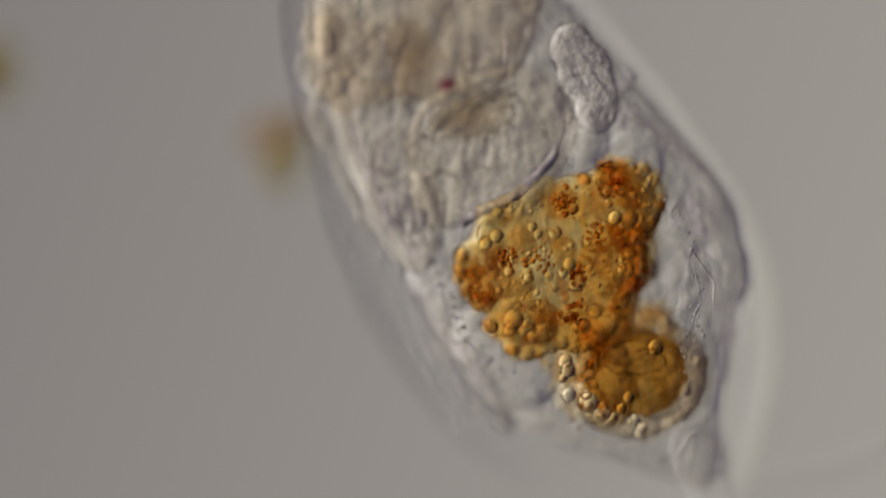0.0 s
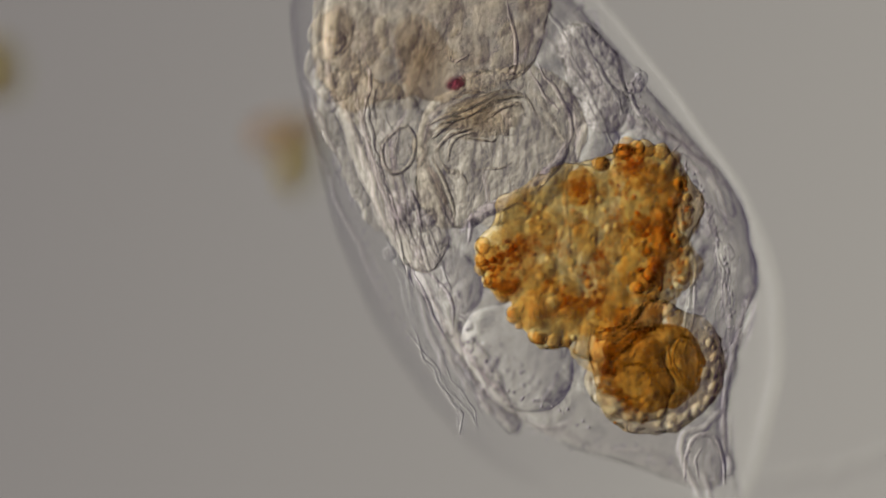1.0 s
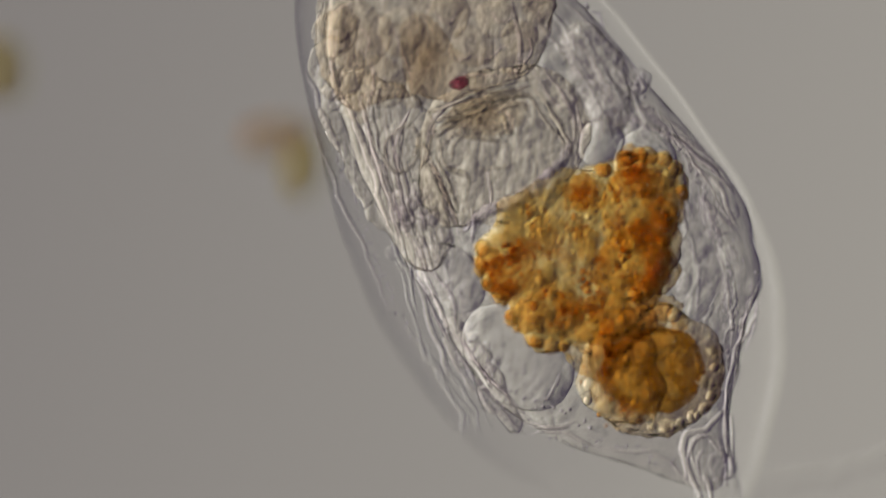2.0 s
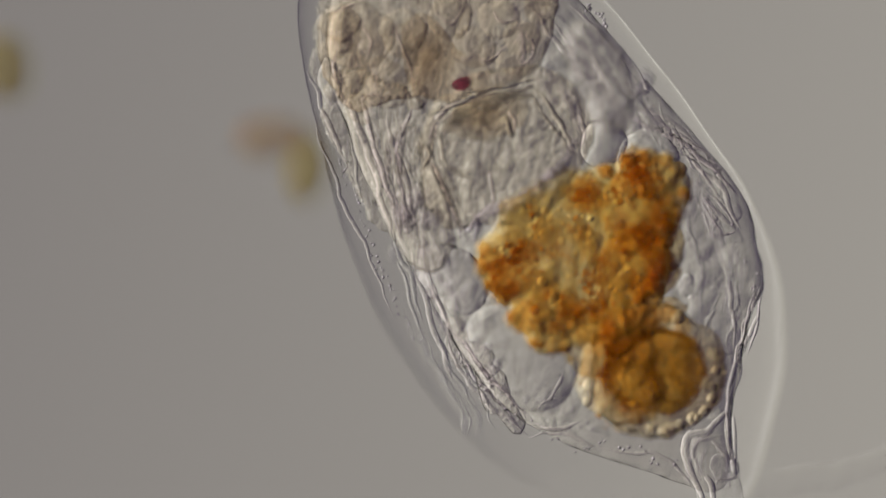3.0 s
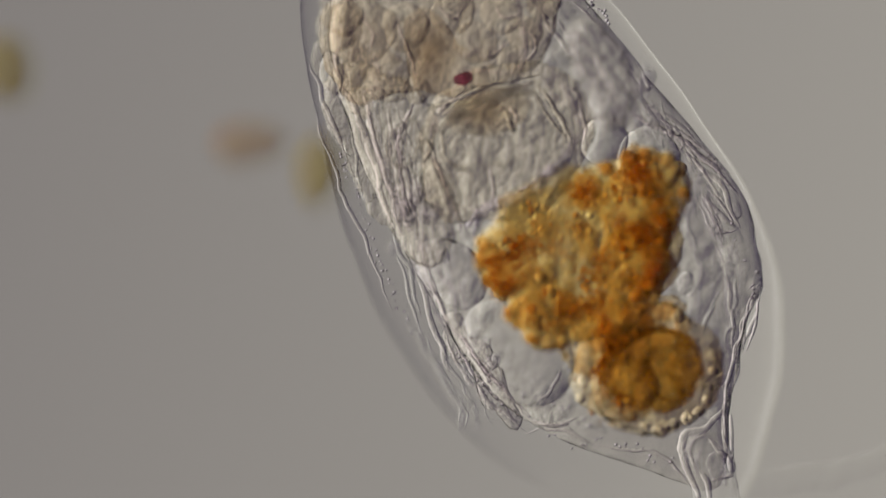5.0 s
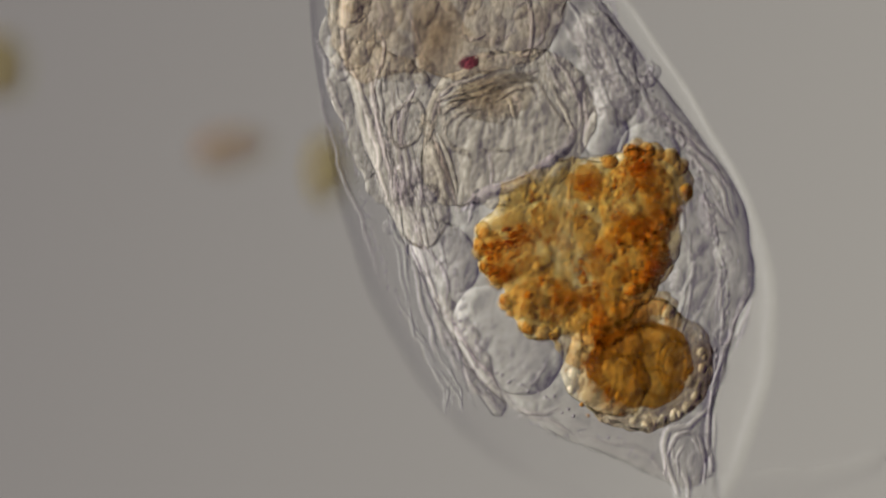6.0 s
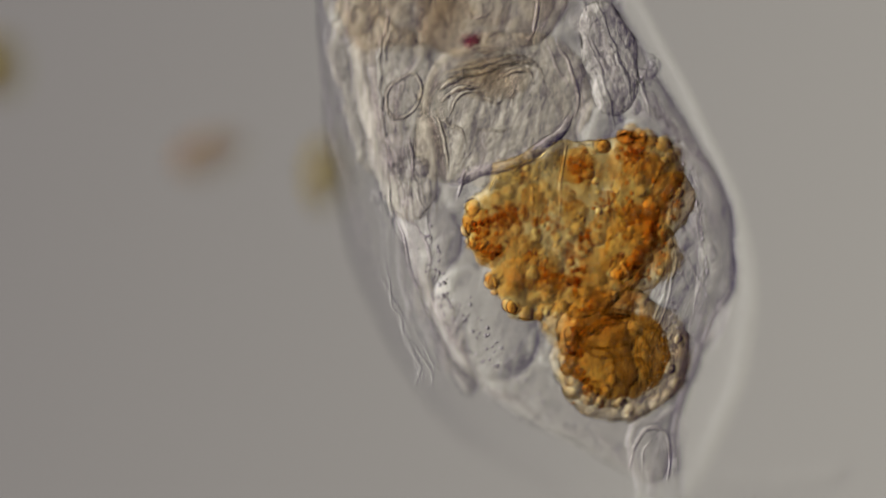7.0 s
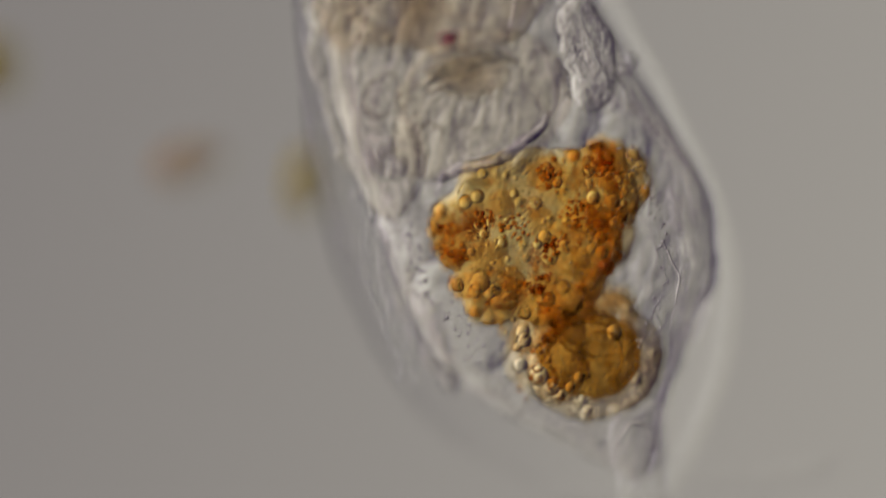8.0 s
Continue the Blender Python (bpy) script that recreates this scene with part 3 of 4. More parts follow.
part("stomach_seam", under(tube([(1012, 312, 60), (1006, 350, 62), (1005, 395, 62), (1010, 445, 60)], 4.5, 8, 0.6, 8, 4, 3.0), stomach_at), M_FIBRE, stomach, "pale seam between stomach cells")
for k in range(58):
    a = 2 * math.pi * k / 58 + rng.gauss(0, 0.04)
    x, y = rim(1045 + math.cos(a) * 50, 430 + math.sin(a) * 50)
    if y > 560 and x > 1010 or x < 1060 and y < 425:
        continue
    r = rng.uniform(8, 17)
    part("gut_cell", blob([(0, 0, 0, r, r * rng.uniform(0.9, 1.4), r)], 3, 4, [(12, 2)], 90.0 + k, math.degrees(-a)), M_KNOB, stomach, "small rounded cell in the stomach's edge",
         at(x - 3 * math.cos(a), y - 3 * math.sin(a), rng.choice((44, 52, 58, 64, 8))) - stomach_at)

for lobe, home in zip(lobes[:2], lobe_homes):
    for k, (dx, dy, h, r) in enumerate(((26, -20, 20, 20), (30, 24, 0, 18), (-6, 30, 30, 16), (36, 0, -30, 18), (10, -44, -20, 16))):
        part("rust_cell", blob([(0, 0, 0, r, r * 1.15, r * 0.8)], 4, 4, [(14, r * 0.5), (6, 3)], 70.0 + k, 50 * k), M_CLUMP, lobe, "clump of rust-coloured pigment",
             Vector((dx * U, -dy * U, h * DEEP * U)))
    drops("oil_droplet", [(CX + dx, CY + dy, h, r) for dx, dy, h, r in ((40, -34, -40, 8), (48, 14, -36, 9), (20, 44, -44, 7), (50, -8, 10, 9), (30, 40, 14, 8))], M_GOLD, lobe, Vector())

centres = [(890, 520, 92), (936, 440, 112), (990, 450, 120), (1045, 545, 105), (1085, 410, 112), (1130, 320, 80), (860, 470, 60), (1040, 350, 108), (1060, 470, 118),
           (905, 455, 20), (935, 465, 0), (1045, 500, 10), (1120, 300, 10), (1150, 420, 30), (880, 520, -20)]
grains = []
for x, y, z in centres:
    for _ in range(34):
        gx, gy = rng.gauss(x, 13), rng.gauss(y, 12)
        if in_stomach(gx, gy):
            grains.append((*(at(gx, gy, z + rng.gauss(0, 8)) - stomach_at), rng.choice((2, 2.5, 3, 3.5, 4, 5.5))))
tagged(part("pigment_granules", balls(grains), M_RUST, stomach, "clusters of rust-coloured granules"), kind="stuff")
grains = []
while len(grains) < 280:
    x, y = rng.gauss(rng.choice((900, 950, 1000, 1060, 1120, 1150)), 18), rng.gauss(rng.choice((330, 400, 450, 500, 540)), 18)
    if in_stomach(x, y):
        grains.append((*(at(x, y, rng.choice((0, 10, 57, 60, 118, 124, 128))) - stomach_at), rng.choice((2, 2.5, 3, 4, 5))))
tagged(part("golden_granules", balls(grains), M_GOLD, stomach, "scattered golden granules"), kind="stuff")
for name, material, count, label in (("golden_granules", M_GOLD, 16, "small golden granules on the stomach's underside"), ("pigment_granules", M_RUST, 11, "rust-coloured granules on the stomach's underside")):
    grains = []
    for x, y in ((925, 456), (905, 440), (1040, 352), (1110, 326), (1104, 350), (1040, 500), (1020, 410), (1130, 430), (1000, 556), (950, 380), (1066, 540), (1150, 330)):
        grains += [(*(at(rng.gauss(x, 16), rng.gauss(y, 13), rng.uniform(-8, 2)) - stomach_at), rng.choice((2, 3, 3.5, 4.5, 6))) for _ in range(count)]
    tagged(part(name, balls(grains), material, stomach, label), kind="stuff")

grains = []
for _ in range(44):
    a, f = rng.uniform(2.0, 4.2), rng.uniform(0.74, 1.0)
    grains.append((108 * U * f * math.cos(a), -100 * U * f * math.sin(a), rng.choice((-30, 0, 14, 40)) * DEEP * U, rng.choice((2, 2.5, 3, 4, 5))))
tagged(part("pigment_granules", balls(grains, 3), M_RUST, intestine, "rust-coloured granules in the gut wall"), kind="stuff")
drops("oil_droplet", [(1028 + 6 * math.sin(k * 2.1), 634 + 15 * k, rng.choice((6, 40, 60, 88)), rng.choice((5, 7, 9, 14))) for k in range(6)]
      + [(1052 + 18 * k, 722 + rng.gauss(0, 6), rng.choice((8, 44, 60)), rng.uniform(6, 11)) for k in range(4)], M_OIL, gut_fold, gut_fold_at)
grains = [(rng.gauss(-22, 22) * U, -rng.gauss(8, 30) * U, rng.choice((-30, 0, 20, 46)) * DEEP * U, rng.choice((2, 3, 4, 5))) for _ in range(26)]
tagged(part("pigment_granules", balls(grains), M_RUST, gut_fold, "rust-coloured granules in the fold"), kind="stuff")

grains = []
for _ in range(90):
    grains.append((rng.gauss(-10, 30) * U, -rng.gauss(8, 22) * U, rng.choice((-44, -40, 0, 6, 44)) * DEEP * U, rng.choice((2, 2.5, 3, 4, 5, 6))))
tagged(part("pigment_granules", balls(grains[:22], 3), M_RUST, neck, "rust-coloured granules"), kind="stuff")
tagged(part("golden_granules", balls(grains[45:], 3), M_GOLD, neck, "golden granules"), kind="stuff")

# foot and toes
part("foot", shell([(770, 1222, 1300, 40), (800, 1214, 1306, 42), (850, 1226, 1312, 36), (900, 1240, 1322, 30), (940, 1250, 1322, 20)], 30, 32, [(30, 5)], 20.0), M_FOOT, rotifer,
     "jointed transparent foot")
for pts, r in (([(1284, 728, 0), (1262, 752, 0), (1248, 764, 0), (1222, 768, 0), (1212, 790, 0), (1219, 815, 0), (1231, 845, 0), (1246, 884, 0)], 8),
               ([(1256, 772, 4), (1236, 782, 4), (1228, 800, 4), (1238, 830, 4)], 4), ([(1294, 690, 0), (1288, 740, 0), (1294, 790, 0), (1301, 838, 0)], 7),
               ([(1299, 735, 4), (1303, 775, 4), (1303, 815, 4)], 4), ([(1260, 780, 6), (1278, 798, 6), (1300, 820, 6)], 5), ([(1306, 842, 2), (1288, 848, 2), (1268, 852, 2)], 4),
               ([(1250, 840, 0), (1262, 858, 0), (1265, 890, 0)], 6)):
    part("foot_fold", tube(pts, r, 8, 0.4, 8, 3), M_FIBRE, rotifer, "folded edge of the foot")
for pts, r in (([(1218, 850, 60), (1222, 805, 62), (1236, 776, 64), (1256, 770, 64), (1276, 782, 62), (1286, 812, 60), (1290, 860, 58)], 4.5),
               ([(1240, 846, 60), (1238, 816, 62), (1248, 796, 62)], 3)):
    part("foot_fold", tube(pts, r, 8, 0.4, 8, 3), M_FIBRE, rotifer, "arched edge of the foot")
part("mucus_strand", tube([(1296, 842, -30), (1360, 852, -40), (1430, 850, -50), (1500, 836, -60), (1600, 800, -70)], 24, 12, 0.3, 10, 14, 5.0), M_MUCUS, rotifer, "faint strand of slime trailing from the foot")
part("toe_plate", blob([(0, 0, 0, 22, 14, 8), (14, 14, 0, 14, 16, 8), (-6, 10, 0, 12, 20, 8)], 4, 3, [(14, 3)], 22.0, 0, 3), M_VESICLE, rotifer, "small clear plate at the foot", at(1280, 818, 0))

# muscles and folds
for i, (pts, r) in enumerate((
        ([(1108, 205, 0), (1170, 235, 0), (1240, 280, 0), (1305, 345, 0)], 8), ([(1130, 190, 10), (1200, 225, 5), (1280, 300, 0)], 5),
        ([(1240, 340, 0), (1275, 380, 0), (1304, 410, 0)], 6), ([(1250, 370, 0), (1280, 420, 0)], 4), ([(1340, 510, 0), (1325, 560, 0), (1310, 630, 0), (1300, 700, 0)], 7),
        ([(1345, 530, 0), (1335, 580, 0), (1318, 625, 0)], 4), ([(550, 125, 0), (575, 200, 0), (625, 300, 0)], 5), ([(560, 215, 0), (600, 330, 0), (650, 440, 0), (700, 560, 0)], 4),
        ([(640, 175, 0), (665, 250, 0), (690, 330, 0), (720, 430, 0)], 9), ([(690, 200, 0), (700, 290, 0), (720, 380, 0), (738, 440, 0)], 8),
        ([(735, 190, 10), (712, 260, 10), (720, 330, 10), (745, 420, 10)], 8), ([(725, 430, 0), (755, 540, 0), (790, 640, 0), (802, 665, 0)], 6),
        ([(765, 500, 0), (790, 570, 0), (800, 600, 0)], 5), ([(830, 420, 0), (810, 380, 0), (775, 300, 10), (750, 280, 10)], 7),
        ([(930, 5, 0), (1000, 85, 0), (1060, 155, 0), (1115, 228, 0)], 6), ([(1010, 10, 4), (1075, 75, 4), (1140, 150, 4)], 5),
        ([(960, 20, 0), (1025, 100, 0), (1085, 175, 0), (1105, 205, 0)], 5), ([(1217, 280, 0), (1277, 333, 0), (1307, 409, 0)], 6), ([(1175, 250, 4), (1240, 305, 4), (1285, 370, 4)], 4),
        ([(1244, 346, 0), (1262, 380, 0), (1284, 424, 0)], 4),
        ([(950, 724, 0), (985, 690, 0), (1000, 655, 0)], 4), 
        ([(1000, 58, 4), (1050, 100, 4), (1080, 145, 4), (1100, 195, 4)], 8), ([(1108, 120, 2), (1128, 122, 2), (1146, 146, 2), (1144, 166, 2), (1128, 160, 2), (1112, 138, 2), (1108, 122, 2)], 5),
        ([(1090, 120, 0), (1112, 160, 0), (1140, 196, 0), (1180, 226, 0), (1210, 250, 0)], 7), ([(1216, 528, 0), (1224, 526, 0), (1234, 519, 0)], 4), ([(1262, 420, 0), (1290, 490, 0), (1298, 560, 0), (1300, 620, 0)], 5),
        ([(945, 750, 0), (978, 754, 0), (1015, 748, 0)], 5), ([(935, 772, 0), (990, 764, 0), (1030, 776, 0), (1062, 792, 0)], 4), ([(1060, 785, 0), (1110, 796, 0), (1160, 800, 0), (1205, 832, 0), (1228, 862, 0)], 4),
        ([(745, 405, 0), (752, 440, 0), (768, 500, 0), (790, 560, 0), (802, 600, 0)], 6), ([(800, 575, 0), (830, 610, 0), (860, 650, 0), (905, 700, 0), (940, 740, 0)], 5),
        ([(792, 600, 0), (815, 650, 0), (860, 705, 0), (905, 745, 0), (940, 768, 0)], 5), ([(1216, 410, 108), (1261, 470, 110), (1286, 530, 110), (1276, 640, 100)], 2.4),
        ([(600, 150, 4), (640, 225, 4), (672, 320, 4), (705, 420, 4)], 8),([(930, 750, 0), (990, 755, 0), (1030, 748, 0)], 4), ([(1200, 700, 60), (1240, 480, 70), (1180, 390, 80)], 3))):
    part("muscle_band", tube(pts, r, 8, 0.95, 8, 8, i * 3.1), M_FIBRE, rotifer, "thin clear muscle band")

# folds and dark cell outlines, their shade put into the tint
for i, (pts, r) in enumerate((
        ([(650, 190, 0), (665, 250, 0), (682, 310, 0), (700, 380, 0), (715, 430, 0)], 7), ([(700, 230, 0), (706, 280, 0), (716, 340, 0), (728, 400, 0)], 6),
        ([(732, 190, 0), (715, 225, 0), (703, 262, 0), (707, 310, 0)], 7), ([(690, 250, 0), (690, 290, 0), (700, 330, 0)], 5), ([(765, 256, 0), (774, 215, 0), (800, 190, 0), (845, 172, 0), (882, 165, 0)], 7),
        ([(776, 250, 0), (782, 215, 0), (812, 195, 0)], 5), ([(790, 265, 0), (805, 240, 0), (830, 230, 0), (850, 235, 0), (856, 250, 0)], 4),
        ([(762, 276, 0), (780, 310, 0), (800, 355, 0), (815, 400, 0), (823, 425, 0)], 6), ([(776, 290, 0), (790, 330, 0), (812, 370, 0)], 4), ([(880, 206, 0), (902, 200, 0), (912, 224, 0), (906, 242, 0)], 6),
        ([(845, 205, 0), (870, 195, 0), (896, 200, 0)], 4), ([(840, 186, 0), (876, 178, 0), (920, 160, 0), (946, 150, 0)], 5), ([(1000, 150, 0), (1025, 190, 0), (1036, 230, 0), (1026, 266, 0)], 6),
        ([(870, 300, 0), (873, 340, 0), (877, 382, 0)], 5), ([(600, 88, 0), (596, 120, 0), (606, 152, 0)], 7), ([(640, 176, 0), (662, 166, 0), (692, 172, 0)], 4),
        ([(830, 90, 0), (860, 106, 0), (882, 96, 0), (905, 76, 0)], 4), ([(905, 76, 0), (925, 60, 0), (946, 75, 0), (941, 101, 0), (920, 125, 0), (898, 130, 0)], 4.5),
        ([(820, 126, 0), (850, 136, 0), (882, 140, 0), (922, 130, 0)], 4), ([(700, 50, 0), (716, 80, 0), (726, 120, 0), (736, 150, 0)], 5), ([(640, 40, 0), (660, 70, 0), (651, 102, 0)], 4),
        ([(770, 18, 0), (800, 40, 0), (822, 18, 0)], 4), ([(870, 20, 0), (895, 40, 0), (925, 34, 0)], 4), ([(590, 30, 0), (620, 10, 0), (650, 0, 0)], 4),
        ([(660, 100, 58), (668, 130, 58), (664, 165, 58), (650, 210, 58)], 5), ([(905, -4, 58), (915, 40, 58), (928, 80, 58), (925, 120, 58), (905, 135, 58)], 6), ([(800, 100, 58), (820, 110, 58), (850, 96, 58)], 4),
        ([(960, 110, 60), (985, 150, 60), (1012, 190, 60), (1022, 230, 60), (1008, 270, 60)], 6), ([(945, 120, 60), (975, 165, 60), (1005, 205, 60)], 4),
        ([(700, 340, 58), (712, 380, 58), (728, 412, 58)], 6), ([(735, 330, 58), (752, 370, 58), (760, 410, 58)], 6), ([(790, 340, 58), (800, 380, 58), (822, 400, 58)], 5), ([(840, 372, 58), (842, 400, 58), (836, 430, 58)], 6),
        ([(1104, 205, 0), (1150, 226, 0), (1200, 250, 0), (1262, 300, 0), (1306, 346, 0)], 7), ([(1122, 186, 0), (1180, 222, 0), (1240, 268, 0), (1292, 316, 0)], 5),
        ([(1238, 345, 0), (1262, 385, 0), (1280, 412, 0), (1304, 408, 0)], 5), ([(1256, 338, 0), (1284, 372, 0), (1304, 404, 0)], 4), ([(1230, 350, 0), (1252, 392, 0), (1276, 430, 0), (1280, 470, 0)], 4),
        ([(1346, 500, 0), (1324, 546, 0), (1314, 600, 0), (1298, 650, 0), (1290, 700, 0), (1290, 760, 0), (1299, 815, 0)], 6), ([(1352, 520, 0), (1338, 580, 0), (1322, 624, 0)], 4),
        ([(795, 574, 0), (830, 612, 0), (862, 652, 0), (905, 702, 0), (946, 742, 0)], 5), ([(806, 612, 0), (840, 666, 0), (880, 706, 0), (926, 752, 0)], 5), ([(848, 648, 0), (866, 664, 0), (880, 690, 0)], 6),
        ([(730, 460, 58), (760, 520, 58), (785, 580, 58), (800, 610, 58)], 5), ([(745, 470, 58), (790, 500, 58), (812, 540, 58), (808, 590, 58)], 5))):
    part("tissue_fold", tube(pts, r * 0.8, 8, 0.95, 8, 6, i * 2.3), M_SHADEFOLD, rotifer, "dense fold of tissue with shade in its tint")

EDGES = [(0, 530, 1060), (120, 543, 1166), (330, 588, 1306), (480, 640, 1352), (545, 672, 1340), (620, 712, 1314), (740, 800, 1300)]


def flank(y, f):
    """A place across the body at height y: f runs from 0 at one edge to 1 at the other."""
    ys, ls, rs = zip(*EDGES)
    return float(np.interp(y, ys, ls) * (1 - f) + np.interp(y, ys, rs) * f)


def folds(n, span, across, depth, sizes):
    for i in range(n):
        y0, f, z = rng.uniform(*span), rng.uniform(*across), rng.choice(depth) + rng.gauss(0, 5)
        run, lean = rng.uniform(60, 190), rng.uniform(-0.03, 0.03)
        run = min(run, 770 - y0)
        pts = [(flank(y0 + run * k / 3, f + lean * k / 3), y0 + run * k / 3, z) for k in range(4)]
        part("tissue_fold", tube(pts, rng.uniform(*sizes), 6, 0.97, 6, 10, i * 1.7), M_FOLD, rotifer, "fine clear fold of tissue")


folds(24, (150, 470), (0.08, 0.22), (0, 57), (2, 6))
folds(11, (170, 560), (0.84, 0.96), (0, 57), (2, 5))
folds(12, (0, 130), (0.74, 0.90), (0, 57), (2, 6))
folds(10, (560, 720), (0.06, 0.17), (0, 57), (2, 4))


INSIDE = [(-60, 600, 960), (0, 598, 1000), (140, 604, 1112), (330, 668, 1288), (480, 748, 1338), (545, 786, 1336), (620, 830, 1300), (730, 925, 1284), (770, 1010, 1280)]


def layer(y0, y1, inset, z, seed, down=False):
    """A thin wavy layer of tissue that spans the body wall at one depth, pushed aside by the bladder."""
    bm = bmesh.new()
    nx, ny = 60, 80
    ys, ls, rs = zip(*INSIDE)
    grid = []
    for j in range(ny + 1):
        row = []
        for i in range(nx + 1):
            y = y0 + (y1 - y0) * j / ny
            y += 22 * (j / ny) ** 3 * noise.noise((i * 0.14, seed, 0.3)) * 2
            edge = inset + 10 * noise.noise((j * 0.2, seed, 1.7))
            xl, xr = float(np.interp(y, ys, ls)) + edge, float(np.interp(y, ys, rs)) - edge
            p = at(xl + (xr - xl) * i / nx, y, z)
            p.z += wobble(p, 70, 9, seed) + wobble(p, 28, 3, seed)
            row.append(bm.verts.new(p))
        grid.append(row)
    for r0, r1 in zip(grid, grid[1:]):
        for i in range(nx):
            mid = r0[i].co - bladder_at
            if (mid.x / (70 * U)) ** 2 + (mid.y / (78 * U)) ** 2 < 1:
                continue
            face = (r0[i], r1[i], r1[i + 1], r0[i + 1])
            bm.faces.new(face[::-1] if down else face)
    return part("tissue_layer", bm, M_SHEET, rotifer, "thin wrinkled layer of clear tissue")


layer(-40, 745, 4, 0, 1.0)
layer(-40, 715, 26, 57, 2.0, True)


def vesicles(n, box, depth, sizes):
    for i in range(n):
        r = rng.uniform(*sizes)
        lobe = [(0, 0, 0, r, r * rng.uniform(0.8, 1.7), r * 0.8)]
        part("clear_vesicle", blob(lobe, 3, 4, [(20, r * 0.25)], i + 0.5, rng.uniform(-40, 40)), M_VESICLE, rotifer, "small clear bubble of tissue",
             at(rng.uniform(box[0], box[2]), rng.uniform(box[1], box[3]), rng.choice(depth) + rng.gauss(0, 5)))


vesicles(16, (695, 320, 790, 470), (57, 57, 0), (9, 22))
vesicles(9, (1100, 130, 1150, 240), (57, 60), (8, 15))
vesicles(10, (1215, 320, 1310, 520), (0, 57), (6, 14))
vesicles(7, (815, 610, 890, 700), (0, 2), (7, 13))
vesicles(3, (575, 60, 640, 180), (0, 30), (12, 20))
part("clear_vesicle", blob([(0, 0, 0, 22, 40, 26)], 4, 4, [(20, 3)], 3.3, 8), M_BLADDER, rotifer, "small clear bubble of tissue", at(588, 140, -6))

# fine granules in rows along the body wall
def row_of_dots(pts, n, spread, r=(2.2, 4.0)):
    line = smooth_row(pts, n)
    return [(*at(x + rng.gauss(0, spread), y + rng.gauss(0, spread), z + rng.gauss(0, 6)), rng.uniform(*r)) for x, y, z in line]


dots = (row_of_dots([(1150, 300, 115), (1210, 370, 120), (1245, 450, 118), (1250, 560, 110), (1240, 640, 100), (1225, 720, 80)], 84, 10)
        + row_of_dots([(810, 500, 95), (825, 580, 95), (880, 630, 95), (950, 680, 90)], 60, 12)
        + row_of_dots([(1120, 150, 56), (1180, 230, 58), (1240, 320, 60), (1268, 390, 60), (1296, 500, 60), (1296, 600, 54), (1290, 660, 50)], 64, 4, (2.0, 4.4))
        + row_of_dots([(830, 605, 60), (860, 650, 60), (920, 700, 55), (985, 720, 50), (1045, 750, 45)], 26, 5)
        + row_of_dots([(600, 290, 0), (625, 330, 0), (655, 420, 0), (680, 490, 0), (710, 550, 0), (740, 600, 0)], 44, 4, (1.8, 3.2))
        + row_of_dots([(1040, 5, 0), (1080, 45, 0)], 14, 4) + row_of_dots([(1220, 225, 0), (1330, 480, 0), (1325, 530, 0)], 16, 8)
        + row_of_dots([(820, 640, 0), (850, 670, 0), (880, 700, 0), (1000, 780, 0), (1100, 790, 0), (1190, 820, 0)], 40, 9))
tagged(part("body_granules", balls(dots), M_DOT, rotifer, "fine clear granules in rows"), kind="stuff")


# ---- algae on the slide ----
def alga(lobes, material, label, x, y, z, seed):
    ob = part("algal_cell", blob(lobes, 4, 8, [(30, 4)], seed), material, None, label, (at(x, y, z) + Vector((196 * U, -9 * U, MID))))
    return tagged(ob, category="alga", group="algae in the water")


brown = alga([(0, 0, 0, 62, 30, 26), (-24, 4, 0, 36, 32, 24)], M_ALGA, "blurred reddish-brown oval algal cell", 470, 250, -155, 1.0)
olive = alga([(0, 0, 0, 30, 58, 26), (10, -10, 0, 28, 40, 24)], M_ALGA2, "blurred olive-yellow algal cell beside the animal", 546, 302, -155, 2.0)
edge = alga([(0, 0, 0, 36, 52, 26), (-20, -14, 0, 36, 44, 26)], M_ALGA2, "blurred olive-yellow algal cell drifting apart", 12, 122, -155, 3.0)


# ---- what moves ----
def spot(x, y, z, rz=0.0):
    return pose((x - 784) * U, (441 - y) * U, MID + z * U, 0, 0, rz)


def lively(ob, home, rows):
    """Keys a part that shifts (units) and turns (degrees) about its home."""
    walk(ob, [(t, pose(home.x + dx * U, home.y - dy * U, home.z + dz * U, 0, 0, rz)) for t, dx, dy, dz, rz in rows])


# how far the gut has swelled sideways (1: most), and how far it has slid along the body
SWELL = [(0.0, 0.0, -16, 12), (0.5, 0.35, -8, 4), (0.7, 0.7, -2, 0), (1.0, 0.65, 0, -4), (1.2, 0.5, -4, 0), (1.5, 0.0, -8, 10), (1.8, 0.2, -4, 4), (2.3, 0.5, 0, 0),
         (2.8, 0.45, 0, 0), (3.2, 0.1, 0, 2), (3.4, 0.0, 0, 4), (3.6, 0.3, 0, 2), (3.8, 0.8, 2, 0), (4.0, 1.0, 2, 0), (4.2, 0.9, 2, 0), (4.4, 0.4, 0, 2), (4.6, 0.05, -2, 4),
         (5.0, 0.2, 0, 0), (5.4, 0.6, 4, 0), (5.8, 0.45, 6, 0), (6.1, 0.2, 4, 4), (6.4, 0.0, 0, 6), (6.6, 0.1, 0, 6), (6.8, 0.4, 2, 2), (7.0, 0.7, 4, 0), (7.3, 0.95, 8, 0),
         (7.6, 0.6, 2, 4), (7.8, 0.2, -4, 10), (8.0, 0.0, -8, 12)]

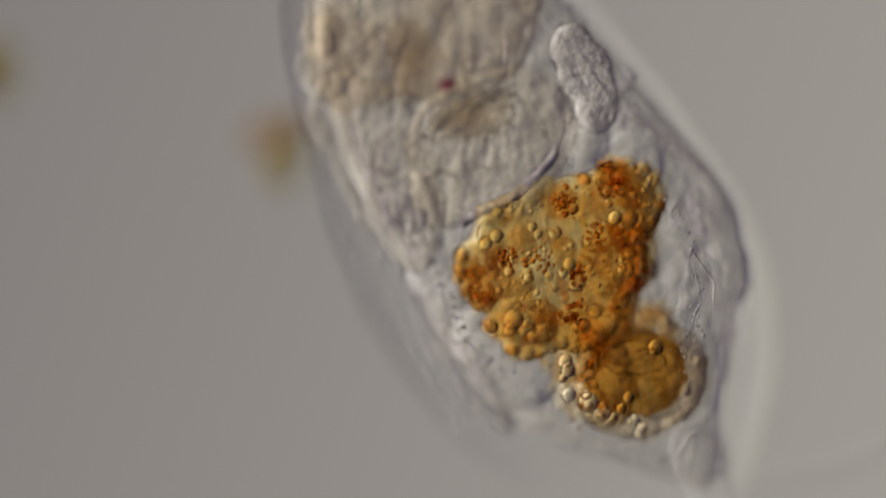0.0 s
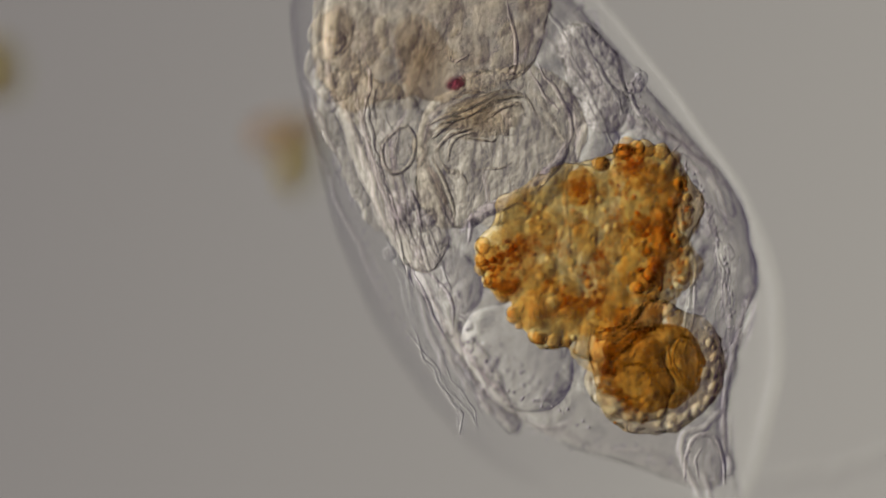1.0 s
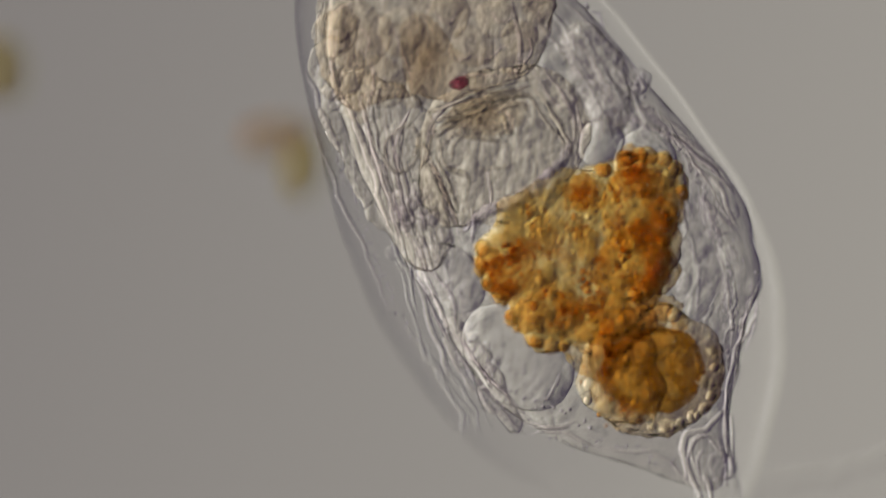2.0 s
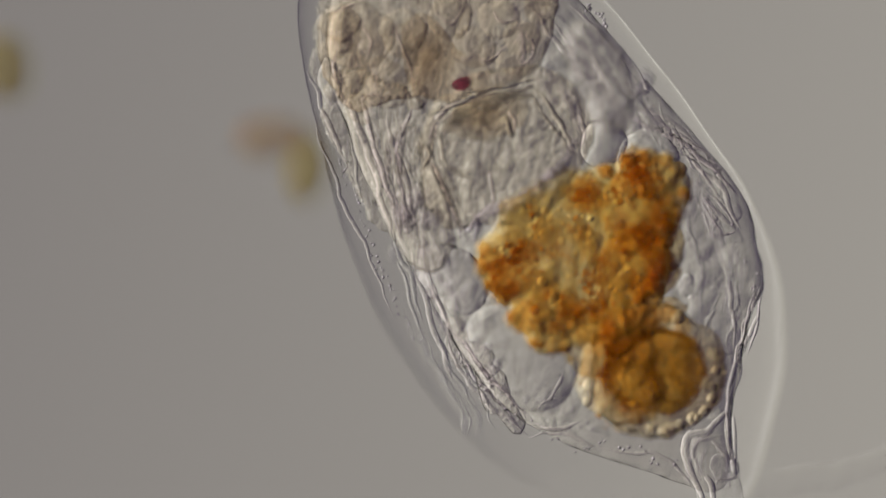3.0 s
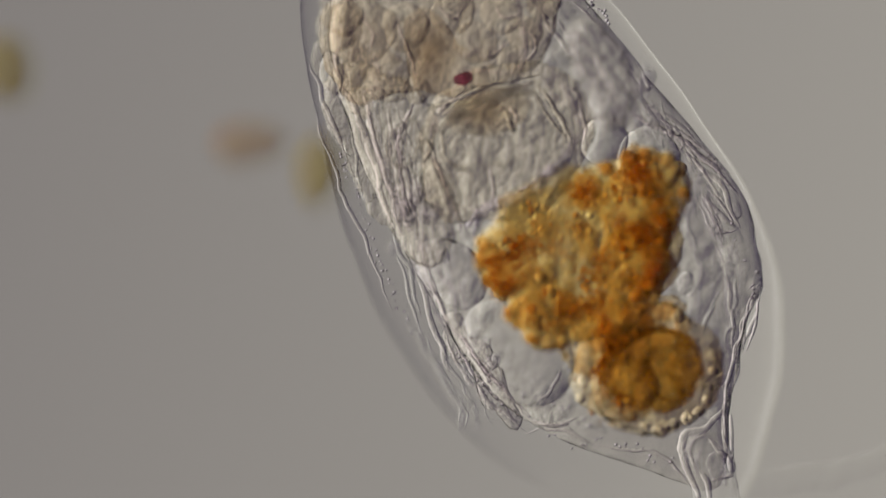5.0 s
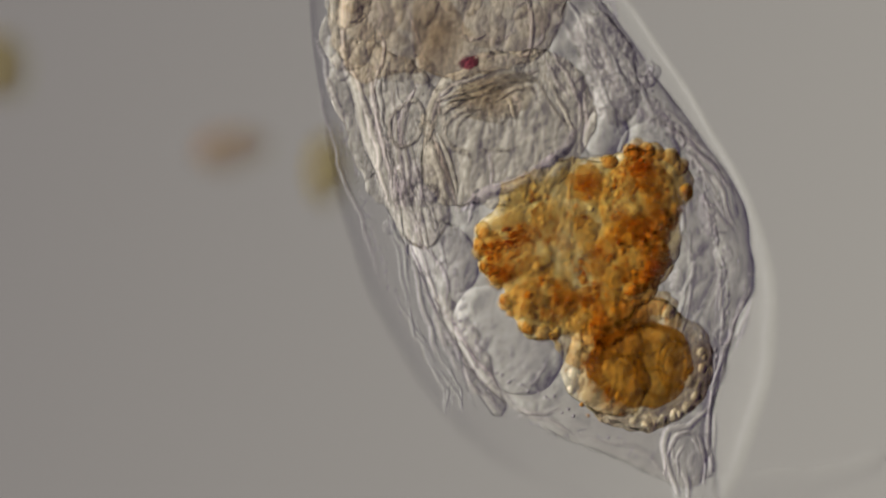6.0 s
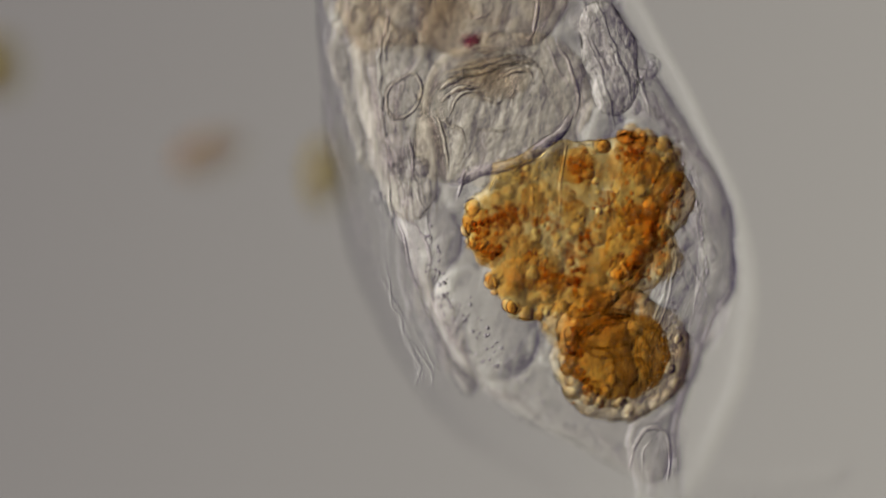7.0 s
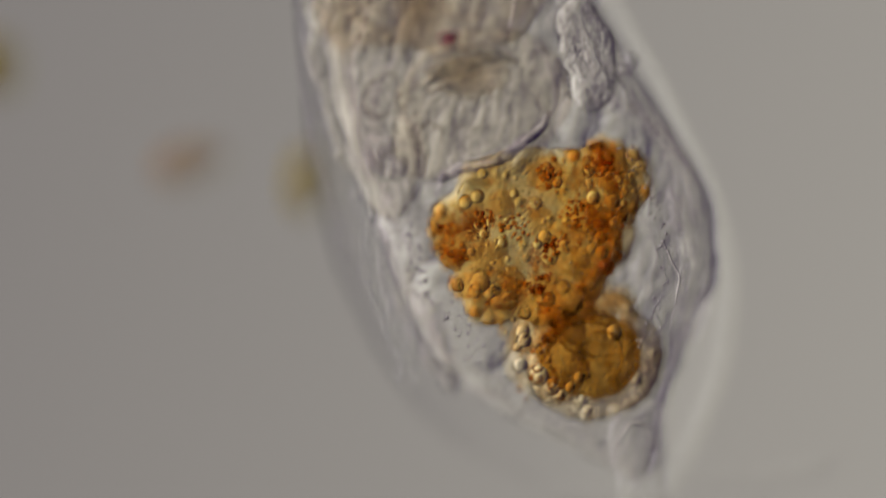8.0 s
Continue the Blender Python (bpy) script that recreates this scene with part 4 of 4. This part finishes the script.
BULGE = [(0.0, 0.0), (0.5, 0.4), (0.7, 0.65), (1.0, 0.6), (1.2, 0.4), (1.5, 0.0), (1.8, 0.1), (2.3, 0.3), (2.8, 0.2), (3.2, 0.15), (3.5, 0.2), (3.6, 0.4), (3.8, 0.85), (4.0, 1.0),
         (4.2, 0.9), (4.4, 0.4), (4.6, 0.0), (5.0, 0.15), (5.4, 0.4), (5.8, 0.3), (6.1, 0.1), (6.4, 0.0), (6.6, 0.0), (6.8, 0.3), (7.0, 0.6), (7.3, 0.8), (7.6, 0.5), (7.8, 0.15), (8.0, 0.0)]


def motions():
    walk(rotifer, [(t, pose((x - 784) * U, (441 - y) * U, MID, 0, 0, rz)) for t, x, y, rz in
                   ((0, 959, 450, 0.8), (0.5, 967, 451, 0.7), (1.0, 971, 450, 0.4), (1.5, 973, 449, 0.2), (2.2, 976, 450, 0), (3.0, 978, 451, 0), (3.5, 980, 450, 0), (4.5, 979, 449, 0),
                    (5.2, 976, 441, -1.3), (5.8, 972, 430, -3.3), (6.0, 969, 425, -4.3), (6.5, 960, 413, -6.8), (7.0, 945, 397, -9.4), (7.5, 918, 384, -11.2), (8.0, 911, 392, -8.6))])
    walk(brown, [(t, spot(x, y, -155, r)) for t, x, y, r in
                 ((0, 506, 236, 10), (1.0, 512, 236, 8), (1.5, 502, 238, 6), (2.8, 494, 242, 2), (3.5, 482, 246, 0), (4.5, 462, 250, 0), (6.0, 418, 262, 6), (6.5, 396, 266, 12), (7.0, 377, 270, 16), (8.0, 342, 286, 14))])
    walk(olive, [(t, spot(x, y, -155, r)) for t, x, y, r in
                 ((0, 506, 282, 0), (1.0, 524, 288, 0), (2.8, 540, 300, 0), (3.5, 547, 304, 0), (4.5, 556, 308, 0), (6.0, 580, 304, 0), (6.5, 584, 306, 0), (7.0, 576, 312, 0), (8.0, 542, 326, 0))])
    walk(edge, [(t, spot(x, y, -155, r)) for t, x, y, r in
                ((0, 0, 130, 0), (1.5, 8, 128, 0), (3.5, 20, 124, 0), (4.5, 22, 128, 0), (6.5, 8, 122, 0), (8.0, 2, 122, 0))])
    for ob, home, dx, dy, rz, sway in ((stomach, stomach_at, 12, -16, 5, 1.0),
                                       (lobes[2], lobe_homes[2], 14, -22, 10, 1.0), (lobes[3], lobe_homes[3], 28, -40, 15, 1.0),
                                       (intestine, gut_at, 14, -8, 22, 0.5), (gut_fold, gut_fold_at, 66, -4, 0, 0.5), (neck, neck_at, 44, -14, 0, 0.7), (bladder, bladder_at, 4, 14, 0, 0.3)):
        lively(ob, home, [(t, dx * w + sway * sx, dy * w + sway * sy, 0, rz * w) for t, w, sx, sy in SWELL])
    # the outer cells bulge out furthest
    for ob, home, dx, dy, rz in ((lobes[0], lobe_homes[0], 104, -8, 20), (lobes[1], lobe_homes[1], 108, 2, 25)):
        lively(ob, home, [(t, dx * w, dy * w, 0, rz * w) for t, w in BULGE])


motions()
